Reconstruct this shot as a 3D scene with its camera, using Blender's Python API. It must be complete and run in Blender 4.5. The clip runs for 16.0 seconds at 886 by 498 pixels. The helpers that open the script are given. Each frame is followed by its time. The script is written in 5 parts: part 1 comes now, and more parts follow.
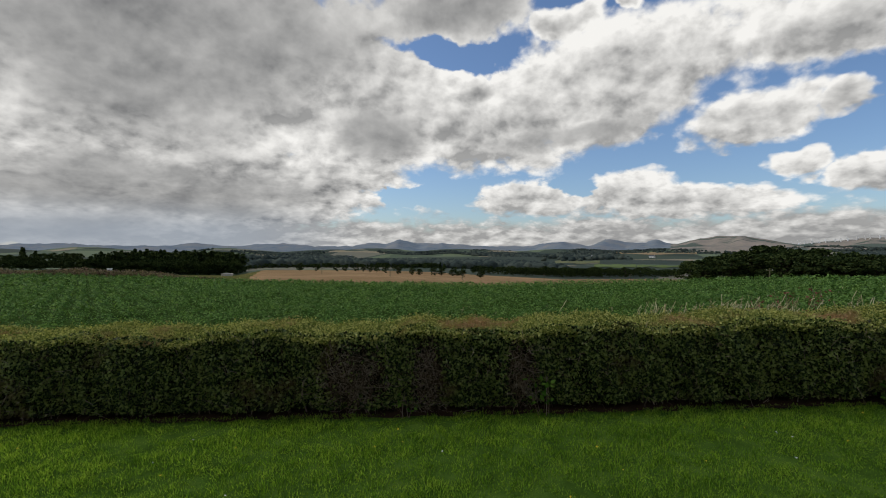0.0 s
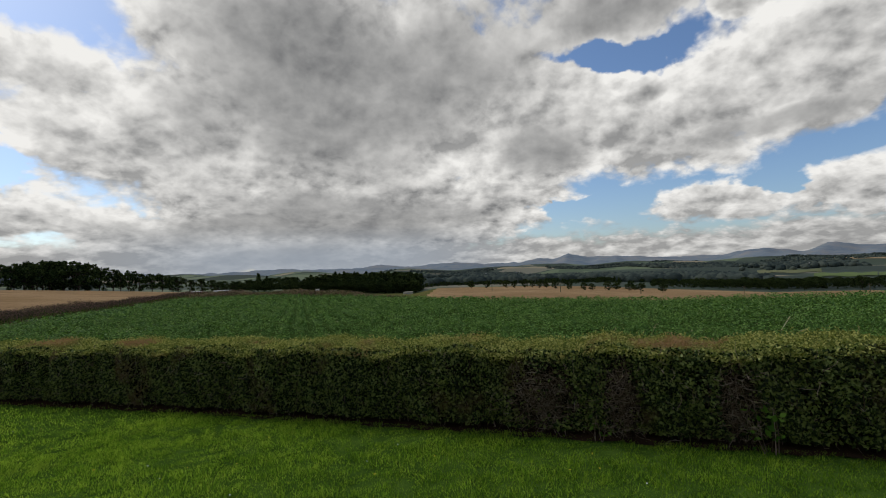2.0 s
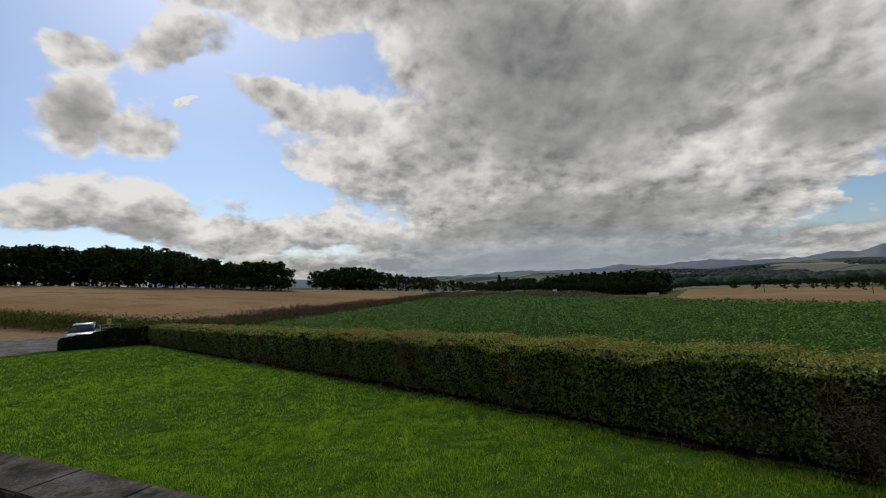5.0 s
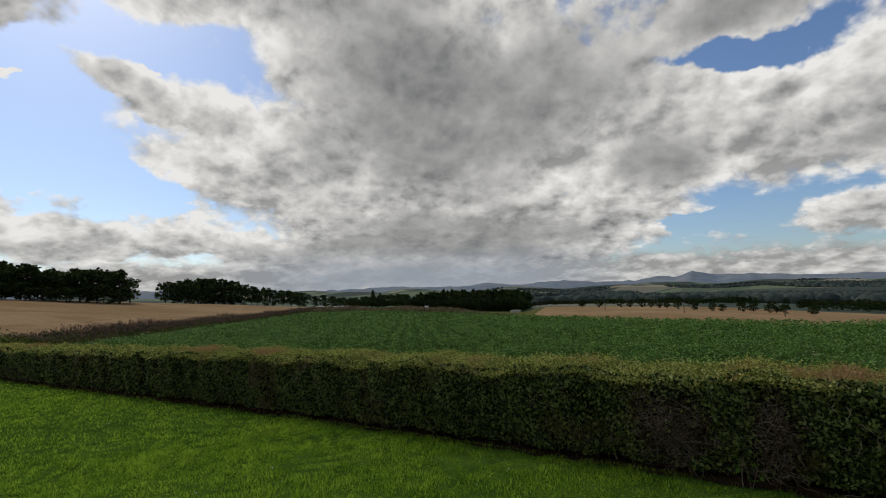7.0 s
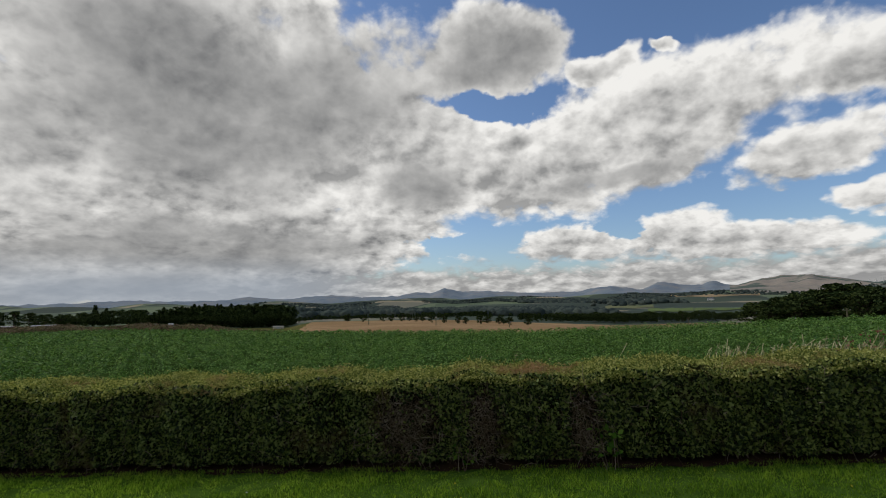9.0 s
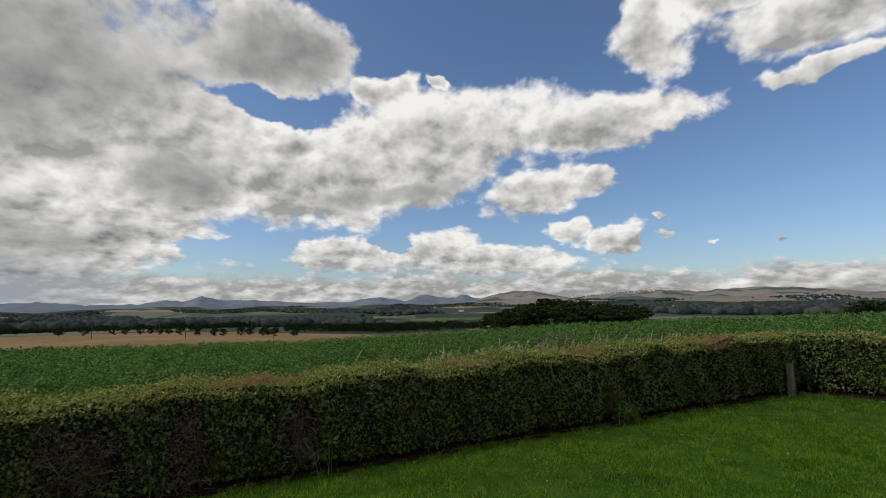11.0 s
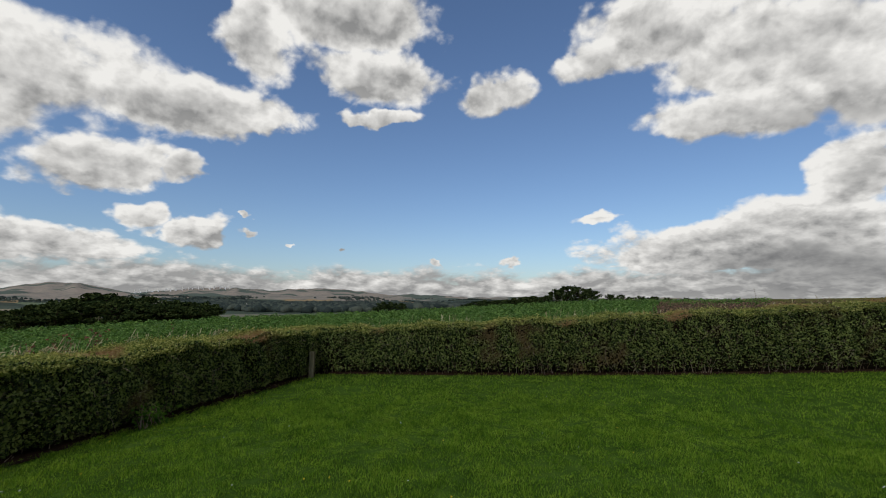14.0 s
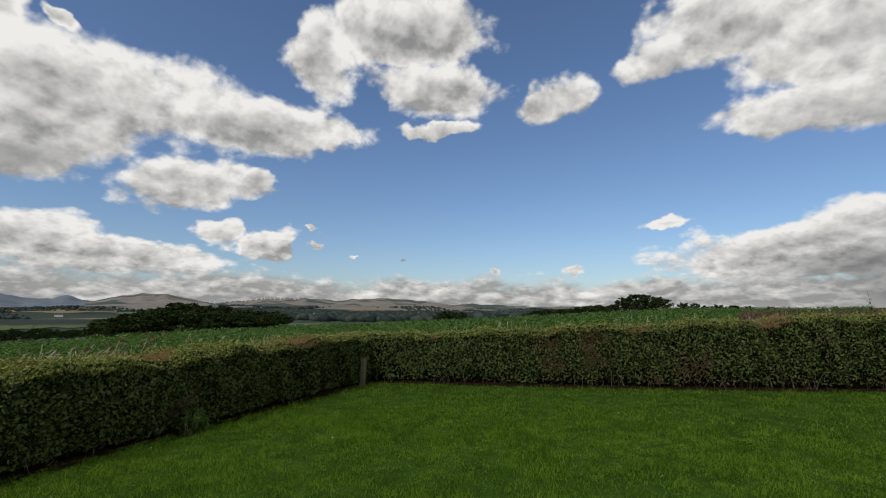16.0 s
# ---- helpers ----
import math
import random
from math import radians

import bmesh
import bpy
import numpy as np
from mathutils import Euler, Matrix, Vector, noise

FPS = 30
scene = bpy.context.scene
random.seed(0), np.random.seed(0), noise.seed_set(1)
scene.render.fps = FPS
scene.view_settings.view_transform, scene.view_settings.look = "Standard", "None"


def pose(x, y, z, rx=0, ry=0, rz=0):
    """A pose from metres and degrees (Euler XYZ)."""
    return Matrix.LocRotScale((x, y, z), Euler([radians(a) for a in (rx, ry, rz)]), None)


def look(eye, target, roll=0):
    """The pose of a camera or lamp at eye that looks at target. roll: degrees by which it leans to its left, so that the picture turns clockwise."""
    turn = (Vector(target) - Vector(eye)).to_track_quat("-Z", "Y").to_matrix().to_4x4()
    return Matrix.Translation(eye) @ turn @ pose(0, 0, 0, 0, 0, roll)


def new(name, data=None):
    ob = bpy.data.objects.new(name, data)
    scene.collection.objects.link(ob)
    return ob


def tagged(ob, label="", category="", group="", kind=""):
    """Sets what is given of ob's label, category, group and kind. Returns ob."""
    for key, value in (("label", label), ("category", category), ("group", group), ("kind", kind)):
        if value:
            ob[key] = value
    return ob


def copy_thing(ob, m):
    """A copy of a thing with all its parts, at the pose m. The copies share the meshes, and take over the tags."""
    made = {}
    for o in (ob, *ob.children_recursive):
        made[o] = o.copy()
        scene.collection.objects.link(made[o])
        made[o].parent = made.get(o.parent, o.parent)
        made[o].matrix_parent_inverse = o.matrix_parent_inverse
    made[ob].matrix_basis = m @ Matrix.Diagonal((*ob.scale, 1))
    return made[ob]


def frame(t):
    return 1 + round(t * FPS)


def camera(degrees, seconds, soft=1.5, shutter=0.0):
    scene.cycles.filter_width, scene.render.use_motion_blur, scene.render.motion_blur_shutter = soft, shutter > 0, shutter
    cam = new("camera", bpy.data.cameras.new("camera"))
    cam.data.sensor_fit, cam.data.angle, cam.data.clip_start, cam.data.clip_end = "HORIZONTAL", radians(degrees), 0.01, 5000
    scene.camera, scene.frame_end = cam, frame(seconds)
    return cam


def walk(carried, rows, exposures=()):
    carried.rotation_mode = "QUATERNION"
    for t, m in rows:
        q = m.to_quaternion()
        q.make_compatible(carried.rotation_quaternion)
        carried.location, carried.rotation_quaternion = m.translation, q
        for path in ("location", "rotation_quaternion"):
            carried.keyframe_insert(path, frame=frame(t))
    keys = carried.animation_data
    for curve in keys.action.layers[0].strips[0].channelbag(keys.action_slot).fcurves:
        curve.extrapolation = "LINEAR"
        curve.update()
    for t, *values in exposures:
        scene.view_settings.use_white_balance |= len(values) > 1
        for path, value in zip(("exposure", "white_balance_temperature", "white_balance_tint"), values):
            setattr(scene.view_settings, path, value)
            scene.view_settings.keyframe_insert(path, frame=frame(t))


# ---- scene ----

cam = camera(87.17, 16.0, 1.0)
# seconds, metres, then the degrees of pose()
PATH = [
    (0, 0.000, 0.001, 2.804, 90.00, 0.00, 0.01),
    (0.5, -0.059, 0.016, 2.804, 90.40, 0.25, 2.45),
    (1, -0.107, 0.028, 2.805, 91.24, 0.84, 7.76),
    (1.5, -0.156, 0.023, 2.809, 91.87, 1.49, 13.73),
    (2, -0.230, -0.009, 2.808, 92.34, 2.10, 20.45),
    (2.5, -0.331, -0.036, 2.796, 92.69, 2.66, 26.82),
    (3, -0.424, -0.040, 2.778, 92.90, 2.95, 32.54),
    (3.5, -0.488, -0.037, 2.766, 93.21, 2.99, 37.74),
    (4, -0.523, -0.030, 2.764, 93.51, 3.20, 43.05),
    (4.2, -0.540, -0.021, 2.770, 93.60, 3.21, 44.58),
    (4.7, -0.553, -0.001, 2.771, 93.73, 3.19, 48.15),
    (5.25, -0.534, 0.036, 2.767, 93.70, 2.85, 49.03),
    (5.8, -0.492, 0.088, 2.760, 93.76, 2.42, 46.77),
    (6.3, -0.442, 0.145, 2.755, 94.14, 2.11, 42.00),
    (6.5, -0.415, 0.177, 2.754, 94.38, 1.97, 39.56),
    (7, -0.376, 0.207, 2.747, 94.99, 1.81, 33.53),
    (7.5, -0.335, 0.204, 2.736, 95.46, 1.49, 27.31),
    (8, -0.281, 0.176, 2.727, 95.86, 1.46, 20.92),
    (8.5, -0.201, 0.148, 2.718, 95.99, 1.55, 13.76),
    (9, -0.114, 0.136, 2.707, 96.00, 1.49, 5.54),
    (9.2, -0.042, 0.139, 2.700, 96.13, 1.29, 2.33),
    (9.75, 0.131, 0.122, 2.686, 96.29, 1.18, -5.42),
    (10.25, 0.328, 0.085, 2.675, 96.49, 1.14, -11.39),
    (10.75, 0.506, 0.046, 2.668, 96.65, 1.01, -17.80),
    (11.3, 0.617, 0.021, 2.667, 96.71, 0.60, -27.07),
    (11.5, 0.639, 0.021, 2.666, 96.73, 0.44, -30.82),
    (12, 0.669, -0.006, 2.670, 96.65, -0.17, -41.11),
    (12.5, 0.686, -0.096, 2.672, 96.75, -0.31, -51.02),
    (13, 0.679, -0.245, 2.670, 96.59, -0.30, -59.44),
    (13.5, 0.694, -0.431, 2.659, 96.14, -0.50, -65.69),
    (14, 0.771, -0.627, 2.637, 96.25, -0.46, -70.77),
    (14.5, 0.930, -0.753, 2.610, 96.49, -0.82, -71.18),
    (15, 1.177, -0.776, 2.586, 96.07, -0.77, -70.02),
    (15.5, 1.442, -0.681, 2.554, 97.00, -0.61, -66.43),
    (16, 1.658, -0.450, 2.497, 97.36, -0.41, -63.36),
]
walk(cam, [(t, pose(*p)) for t, *p in PATH], [(0, 0.06), (2, 0.0), (4.2, -0.2), (6.5, -0.14), (9, 0.0), (12.5, 0.0), (14.5, -0.05), (16, -0.05)])
EYE = 2.8

# ---------------------------------------------------------------- sky and sun
SUN_AZ, SUN_EL = 76.0, 42.0   # degrees to the left of +y, and up


class Net:
    """Short calls for chains of nodes."""

    def __init__(self, tree):
        self.t = tree

    def link(self, a, b):
        self.t.links.new(a, b)

    def math(self, op, a, b=0.0, c=0.0):
        n = self.t.nodes.new("ShaderNodeMath")
        n.operation = op
        for i, v in enumerate((a, b, c)):
            if isinstance(v, (int, float)):
                n.inputs[i].default_value = v
            else:
                self.link(v, n.inputs[i])
        return n.outputs[0]

    def vec(self, op, a, b=(0, 0, 0), out=0):
        n = self.t.nodes.new("ShaderNodeVectorMath")
        n.operation = op
        for i, v in enumerate((a, b)):
            if isinstance(v, (tuple, list)):
                n.inputs[i].default_value = v
            else:
                self.link(v, n.inputs[i])
        return n.outputs[out]

    def noise(self, co, scale, detail=5.0, rough=0.55, colour=False, distort=0.0):
        n = self.t.nodes.new("ShaderNodeTexNoise")
        if co is not None:
            self.link(co, n.inputs["Vector"])
        n.inputs["Scale"].default_value, n.inputs["Detail"].default_value = scale, detail
        n.inputs["Roughness"].default_value, n.inputs["Distortion"].default_value = rough, distort
        return n.outputs[1 if colour else 0]

    def smooth(self, v, a, b, lo=0.0, hi=1.0):
        n = self.t.nodes.new("ShaderNodeMapRange")
        n.interpolation_type = "SMOOTHSTEP"
        self.link(v, n.inputs[0])
        for i, w in enumerate((a, b, lo, hi)):
            n.inputs[i + 1].default_value = w
        return n.outputs[0]

    def mix(self, f, a, b, blend="MIX"):
        n = self.t.nodes.new("ShaderNodeMix")
        n.data_type, n.blend_type = "RGBA", blend
        for i, v in ((0, f), (6, a), (7, b)):
            if isinstance(v, (int, float)):
                n.inputs[i].default_value = v
            elif isinstance(v, (tuple, list)):
                n.inputs[i].default_value = (*v, 1)
            else:
                self.link(v, n.inputs[i])
        return n.outputs[2]

    def ramp(self, f, stops):
        n = self.t.nodes.new("ShaderNodeValToRGB")
        self.link(f, n.inputs[0])
        e = n.color_ramp.elements
        while len(e) < len(stops):
            e.new(0.5)
        for el, (p, c) in zip(e, stops):
            el.position, el.color = p, (*c, 1)
        return n.outputs[0]


# clouds: azimuth (left +), height, half width, half height, tilt, all in degrees
DECKS = [
    (33.9, 18.4, 31.4, 11.7, -13.2), (33, 6.5, 21.2, 5.5, -4.4), (30.9, 22.5, 27.2, 12, 15.1), (31.9, 9.7, 17.4, 5.4, 5.5), (52.9, 32.4, 32.5, 4, -1.5), (-1.1, 28.2, 9, 4.6, 0.7),
    (9.9, 16.1, 11.5, 7.6, -4.6), (20.3, 7.2, 16, 4.5, -2.8),
]
HEAPS = [
    (-7.3, 14.3, 12.3, 4.9, -2.5), (-3.9, 18.8, 4.8, 2.5, -6.6), (-13.4, 25.1, 3.2, 1.7, 7.2), (-22.2, 25.6, 1.8, 0.8, 11.5), (-19.8, 16.6, 9, 4.3, -12.7), (-21.1, 19.2, 18.1, 5.5, -6.9),
    (-40.6, 20.4, 10.5, 2.9, 1.6), (-11.1, 15.3, 9.6, 4.1, -14.1), (-15.9, 25.2, 3.4, 1.6, -18.7), (-10, 6.2, 7.4, 2.2, 1.2), (-21.6, 6.2, 5.4, 2.6, 3.1), (-27.9, 5.3, 8.7, 1.8, 2.9),
    (-33.4, 13.4, 6, 2.5, -6.8), (-41.1, 14.2, 2.9, 1.7, -12.6), (-37.2, 8.6, 2.8, 1.7, -7.8), (-42.2, 7, 3, 1.8, -6.4),
]
RIGHT_HEAPS = [
    (-47.6, 29.5, 4.5, 4.4, 43), (-58.7, 32.2, 10.8, 3.7, -3.4), (-63.5, 26.3, 8, 3.1, 5.5), (-76.6, 24.4, 4.6, 2.7, -12.6), (-63.8, 21.9, 5, 0.9, -2.8), (-90.3, 27.4, 4.8, 2.3, 1.7),
    (-97.6, 29.2, 8.8, 3.7, 5.3), (-108, 24.8, 12.1, 4.6, 7), (-103.2, 19.5, 9.2, 2.5, 0.5), (-113, 20.9, 6.4, 4.6, 30.8), (-113.6, 12.4, 3.4, 3.6, -13.9), (-101.9, 5.6, 12.3, 2.5, -1.8),
    (-110.8, 6.7, 9.1, 3.7, -0.3),
]
LEFT_HEAPS = [
    (66.6, 20.8, 6.5, 2, 16.8), (60, 20.3, 5.8, 3.1, 9.7), (57.9, 14.7, 2.2, 1.5, 17.6), (86.6, 18.5, 3.4, 4.3, 18.4), (81.1, 16.7, 3.9, 2.6, -0.4), (77.9, 26.1, 5.7, 2.7, -15.2),
    (86.2, 23.4, 3.6, 1.9, -7.6), (87, 9, 5, 2.4, -5), (82, 7.9, 5.7, 2.8, 4.2), (71.1, 6, 7.3, 2, 0.6), (62.1, 6.1, 3.8, 2.1, 1.2), (55.3, 5.2, 5.1, 2.5, 2.2),
    (46.3, 6, 3.5, 1.8, 3),
]
SCRAPS = [
    (56.5, 11, 2.4, 1, 0.6), (66.5, 22.9, 1.2, 0.6, -7.2), (76.7, 20.2, 1, 0.4, -10.1), (-88.8, 9.3, 3.3, 0.9, 2.6), (-109.7, 9.8, 6.4, 0.7, 0.9), (-46.9, 9.4, 0.8, 0.4, -5),
    (-47.4, 7.5, 1.3, 0.5, -3.8), (-52.3, 6.1, 0.9, 0.4, -2.5), (-57.9, 6.3, 0.7, 0.4, -1.9), (-69.6, 4.6, 1.5, 0.6, -0.5), (-79.8, 4.7, 1.5, 0.8, -15), (-88.2, 9.3, 1.4, 0.6, 7),
    (7.2, 7.6, 1.4, 1.1, -2.5),
]
HOLES = [
    (-1.8, 22.5, 7.6, 2.5, 10.6), (3.1, 6.6, 8, 1.4, -0.3), (-14.7, 7.4, 4.6, 1.2, 2.1), (-66, 16, 20, 4.6, 3.9), (70.4, 11.5, 9.7, 3.1, -2.4),
]
SHADES = [
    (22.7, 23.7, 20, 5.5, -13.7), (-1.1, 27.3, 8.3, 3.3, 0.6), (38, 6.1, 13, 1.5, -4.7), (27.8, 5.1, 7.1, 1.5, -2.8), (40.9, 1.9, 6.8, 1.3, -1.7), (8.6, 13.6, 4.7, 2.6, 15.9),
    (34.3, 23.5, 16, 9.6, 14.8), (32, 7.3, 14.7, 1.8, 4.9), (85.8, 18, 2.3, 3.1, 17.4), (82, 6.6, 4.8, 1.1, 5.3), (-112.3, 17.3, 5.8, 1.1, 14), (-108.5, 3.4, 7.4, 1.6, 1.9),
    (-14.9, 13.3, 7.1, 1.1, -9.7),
]


def make_sky():
    world = bpy.data.worlds.new("sky")
    scene.world = world
    world.use_nodes = True
    t = world.node_tree
    t.nodes.clear()
    n = Net(t)
    way = t.nodes.new("ShaderNodeTexCoord").outputs["Generated"]
    axes = t.nodes.new("ShaderNodeSeparateXYZ")
    n.link(way, axes.inputs[0])
    x, y, z = axes.outputs
    az = n.math("MULTIPLY", n.math("ARCTAN2", n.math("MULTIPLY", x, -1.0), y), 57.2958)
    el = n.math("MULTIPLY", n.math("ARCSINE", z), 57.2958)
    place = t.nodes.new("ShaderNodeCombineXYZ")
    n.link(az, place.inputs[0]), n.link(el, place.inputs[1])
    # the cloud layer seen in perspective: flatter and finer towards the horizon
    depth = t.nodes.new("ShaderNodeCombineXYZ")
    n.link(x, depth.inputs[0]), n.link(y, depth.inputs[1])
    far = n.math("MULTIPLY", n.math("LOGARITHM", n.math("ADD", n.math("ABSOLUTE", z), 0.06), 2.71828), 0.16)
    n.link(n.math("ADD", far, n.math("MULTIPLY", z, 0.9)), depth.inputs[2])
    layer = depth.outputs[0]

    def heads(co, scale):
        """Rounded cauliflower heads, about -0.5 to 0.5."""
        cell = t.nodes.new("ShaderNodeTexVoronoi")
        cell.feature, cell.normalize = "SMOOTH_F1", True
        cell.inputs["Scale"].default_value, cell.inputs["Detail"].default_value = scale, 2.5
        cell.inputs["Roughness"].default_value, cell.inputs["Smoothness"].default_value = 0.6, 0.35
        n.link(co, cell.inputs["Vector"])
        return n.math("MULTIPLY", n.math("SUBTRACT", 0.42, cell.outputs["Distance"]), 1.6)

    def swell(co):
        """Relief of the clouds: wide masses, heads on them, fine wisps."""
        curl = n.vec("MULTIPLY", n.vec("SUBTRACT", n.noise(co, 9.0, 4.0, 0.6, colour=True), (0.5, 0.5, 0.5)), (0.035, 0.035, 0.035))
        co = n.vec("ADD", co, curl)
        wide = n.math("MULTIPLY", n.math("SUBTRACT", n.noise(co, 5.0, 8.0, 0.56), 0.5), 2.0)
        knobs = n.math("ADD", n.math("MULTIPLY", heads(co, 9.0), 0.66), n.math("MULTIPLY", heads(co, 22.0), 0.36))
        knobs = n.math("ADD", knobs, n.math("MULTIPLY", heads(co, 46.0), n.smooth(el, 5.0, 15.0, 0.27, 0.06)))
        return n.math("ADD", n.math("MULTIPLY", wide, 0.85), knobs)

    here = swell(layer)
    wisp = n.noise(layer, 7.0, 4.0, 0.6, colour=True)
    where = n.vec("ADD", place.outputs[0], n.vec("MULTIPLY", n.vec("SUBTRACT", wisp, (0.5, 0.5, 0.5)), (9, 5, 0)))

    def cover(blobs, crowns=False):
        """How deep inside the nearest cloud of a list, and whether near its top."""
        nonlocal where
        out = crown = None
        for k, (a, e, w, h, tilt) in enumerate(blobs):
            if k % 8 == 7:
                # a vanishing shift, so that the clouds are worked out in turn and not all at once
                turn = t.nodes.new("ShaderNodeCombineXYZ")
                n.link(n.math("MULTIPLY", out, 1e-6), turn.inputs[0])
                where = n.vec("ADD", where, turn.outputs[0])
            m = t.nodes.new("ShaderNodeMapping")
            m.vector_type = "TEXTURE"
            m.inputs["Location"].default_value = (a, e, 0)
            m.inputs["Rotation"].default_value = (0, 0, radians(tilt))
            m.inputs["Scale"].default_value = (w, h, 1)
            n.link(where, m.inputs["Vector"])
            one = n.math("SUBTRACT", 1.0, n.vec("LENGTH", m.outputs[0], out=1))
            out = one if out is None else n.math("SMOOTH_MAX", out, one, 0.2)
            if crowns:
                local = t.nodes.new("ShaderNodeSeparateXYZ")
                n.link(m.outputs[0], local.inputs[0])
                top = n.math("ADD", one, n.math("MULTIPLY", local.outputs[1], 0.5))
                crown = top if crown is None else n.math("SMOOTH_MAX", crown, top, 0.2)
        out = n.math("MAXIMUM", out, -1.5)
        return (out, n.math("SUBTRACT", crown, out)) if crowns else out

    deck = cover(DECKS)
    heap, heap_top = cover(HEAPS + RIGHT_HEAPS + LEFT_HEAPS, True)
    scrap = n.math("SUBTRACT", cover(SCRAPS), 0.5)
    hole = n.math("MULTIPLY", n.smooth(n.math("ADD", cover(HOLES), n.math("MULTIPLY", here, -0.7)), -0.4, 0.7), 1.0)
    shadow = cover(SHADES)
    # low banks of cumulus all round, and broken cloud behind the camera
    bank = n.math("SUBTRACT", 0.42, n.math("DIVIDE", n.math("ABSOLUTE", n.math("SUBTRACT", el, 1.2)), 4.2))
    back = n.smooth(n.math("ABSOLUTE", n.math("ADD", az, 12.0)), 108, 135, -1.2, 0.1)
    clumps = n.math("SUBTRACT", n.math("MAXIMUM", n.math("MAXIMUM", n.math("SUBTRACT", heap, 0.1), n.math("MAXIMUM", scrap, bank)), back), n.math("MULTIPLY", hole, 0.8))
    sheet = n.math("SUBTRACT", n.math("MULTIPLY", deck, 1.25), hole)
    thick = n.math("ADD", n.math("MAXIMUM", clumps, sheet), here)
    mask = n.smooth(thick, -0.06, 0.30)
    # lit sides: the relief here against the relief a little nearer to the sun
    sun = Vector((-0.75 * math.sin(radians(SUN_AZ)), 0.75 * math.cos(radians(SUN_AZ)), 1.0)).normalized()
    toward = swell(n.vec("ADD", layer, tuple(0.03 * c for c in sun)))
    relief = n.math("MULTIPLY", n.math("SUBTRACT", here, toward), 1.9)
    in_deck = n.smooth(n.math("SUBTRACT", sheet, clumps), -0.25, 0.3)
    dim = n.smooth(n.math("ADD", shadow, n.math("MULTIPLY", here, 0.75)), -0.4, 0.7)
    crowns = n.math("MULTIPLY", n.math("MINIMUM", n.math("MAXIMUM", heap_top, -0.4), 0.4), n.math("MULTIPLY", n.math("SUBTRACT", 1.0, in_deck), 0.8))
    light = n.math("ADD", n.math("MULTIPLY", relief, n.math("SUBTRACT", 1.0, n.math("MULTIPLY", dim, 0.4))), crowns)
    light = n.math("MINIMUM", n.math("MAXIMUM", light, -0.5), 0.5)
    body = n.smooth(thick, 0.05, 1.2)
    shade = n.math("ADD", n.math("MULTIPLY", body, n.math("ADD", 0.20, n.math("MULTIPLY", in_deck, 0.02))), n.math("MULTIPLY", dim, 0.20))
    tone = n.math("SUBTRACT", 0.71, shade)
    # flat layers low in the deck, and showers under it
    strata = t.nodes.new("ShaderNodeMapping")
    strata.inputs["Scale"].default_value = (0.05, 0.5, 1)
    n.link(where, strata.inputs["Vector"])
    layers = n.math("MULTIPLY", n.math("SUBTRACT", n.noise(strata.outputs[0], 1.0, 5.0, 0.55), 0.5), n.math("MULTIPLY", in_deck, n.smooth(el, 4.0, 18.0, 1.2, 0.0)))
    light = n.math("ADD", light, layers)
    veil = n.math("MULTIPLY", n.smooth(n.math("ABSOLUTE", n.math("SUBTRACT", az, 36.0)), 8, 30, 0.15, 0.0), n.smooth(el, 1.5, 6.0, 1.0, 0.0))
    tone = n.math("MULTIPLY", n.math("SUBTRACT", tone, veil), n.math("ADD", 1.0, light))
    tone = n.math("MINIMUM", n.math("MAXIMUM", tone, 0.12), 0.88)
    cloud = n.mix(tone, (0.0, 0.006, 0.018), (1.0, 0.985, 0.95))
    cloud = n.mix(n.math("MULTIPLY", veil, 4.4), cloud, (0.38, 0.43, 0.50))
    sky = t.nodes.new("ShaderNodeTexSky")
    sky.sky_type, sky.sun_disc = "NISHITA", False
    sky.sun_elevation, sky.sun_rotation = radians(SUN_EL), radians(-SUN_AZ)
    sky.air_density, sky.dust_density, sky.ozone_density = 1.0, 0.75, 2.0
    blue = n.mix(1.0, sky.outputs[0], (0.088, 0.098, 0.112), "MULTIPLY")
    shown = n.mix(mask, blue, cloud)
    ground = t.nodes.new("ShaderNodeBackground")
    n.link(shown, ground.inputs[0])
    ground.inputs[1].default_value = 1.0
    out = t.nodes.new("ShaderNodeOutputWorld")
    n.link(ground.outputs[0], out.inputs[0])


make_sky()
lamp = bpy.data.lights.new("sun", "SUN")
lamp.energy, lamp.angle, lamp.color = 1.5, radians(18), (1.0, 0.95, 0.88)
sun_ob = new("sun", lamp)
sun_ob.matrix_world = look((-40, 15, 40), (-40 + math.sin(radians(SUN_AZ)) * math.cos(radians(SUN_EL)), 15 - math.cos(radians(SUN_AZ)) * math.cos(radians(SUN_EL)), 40 - math.sin(radians(SUN_EL))))

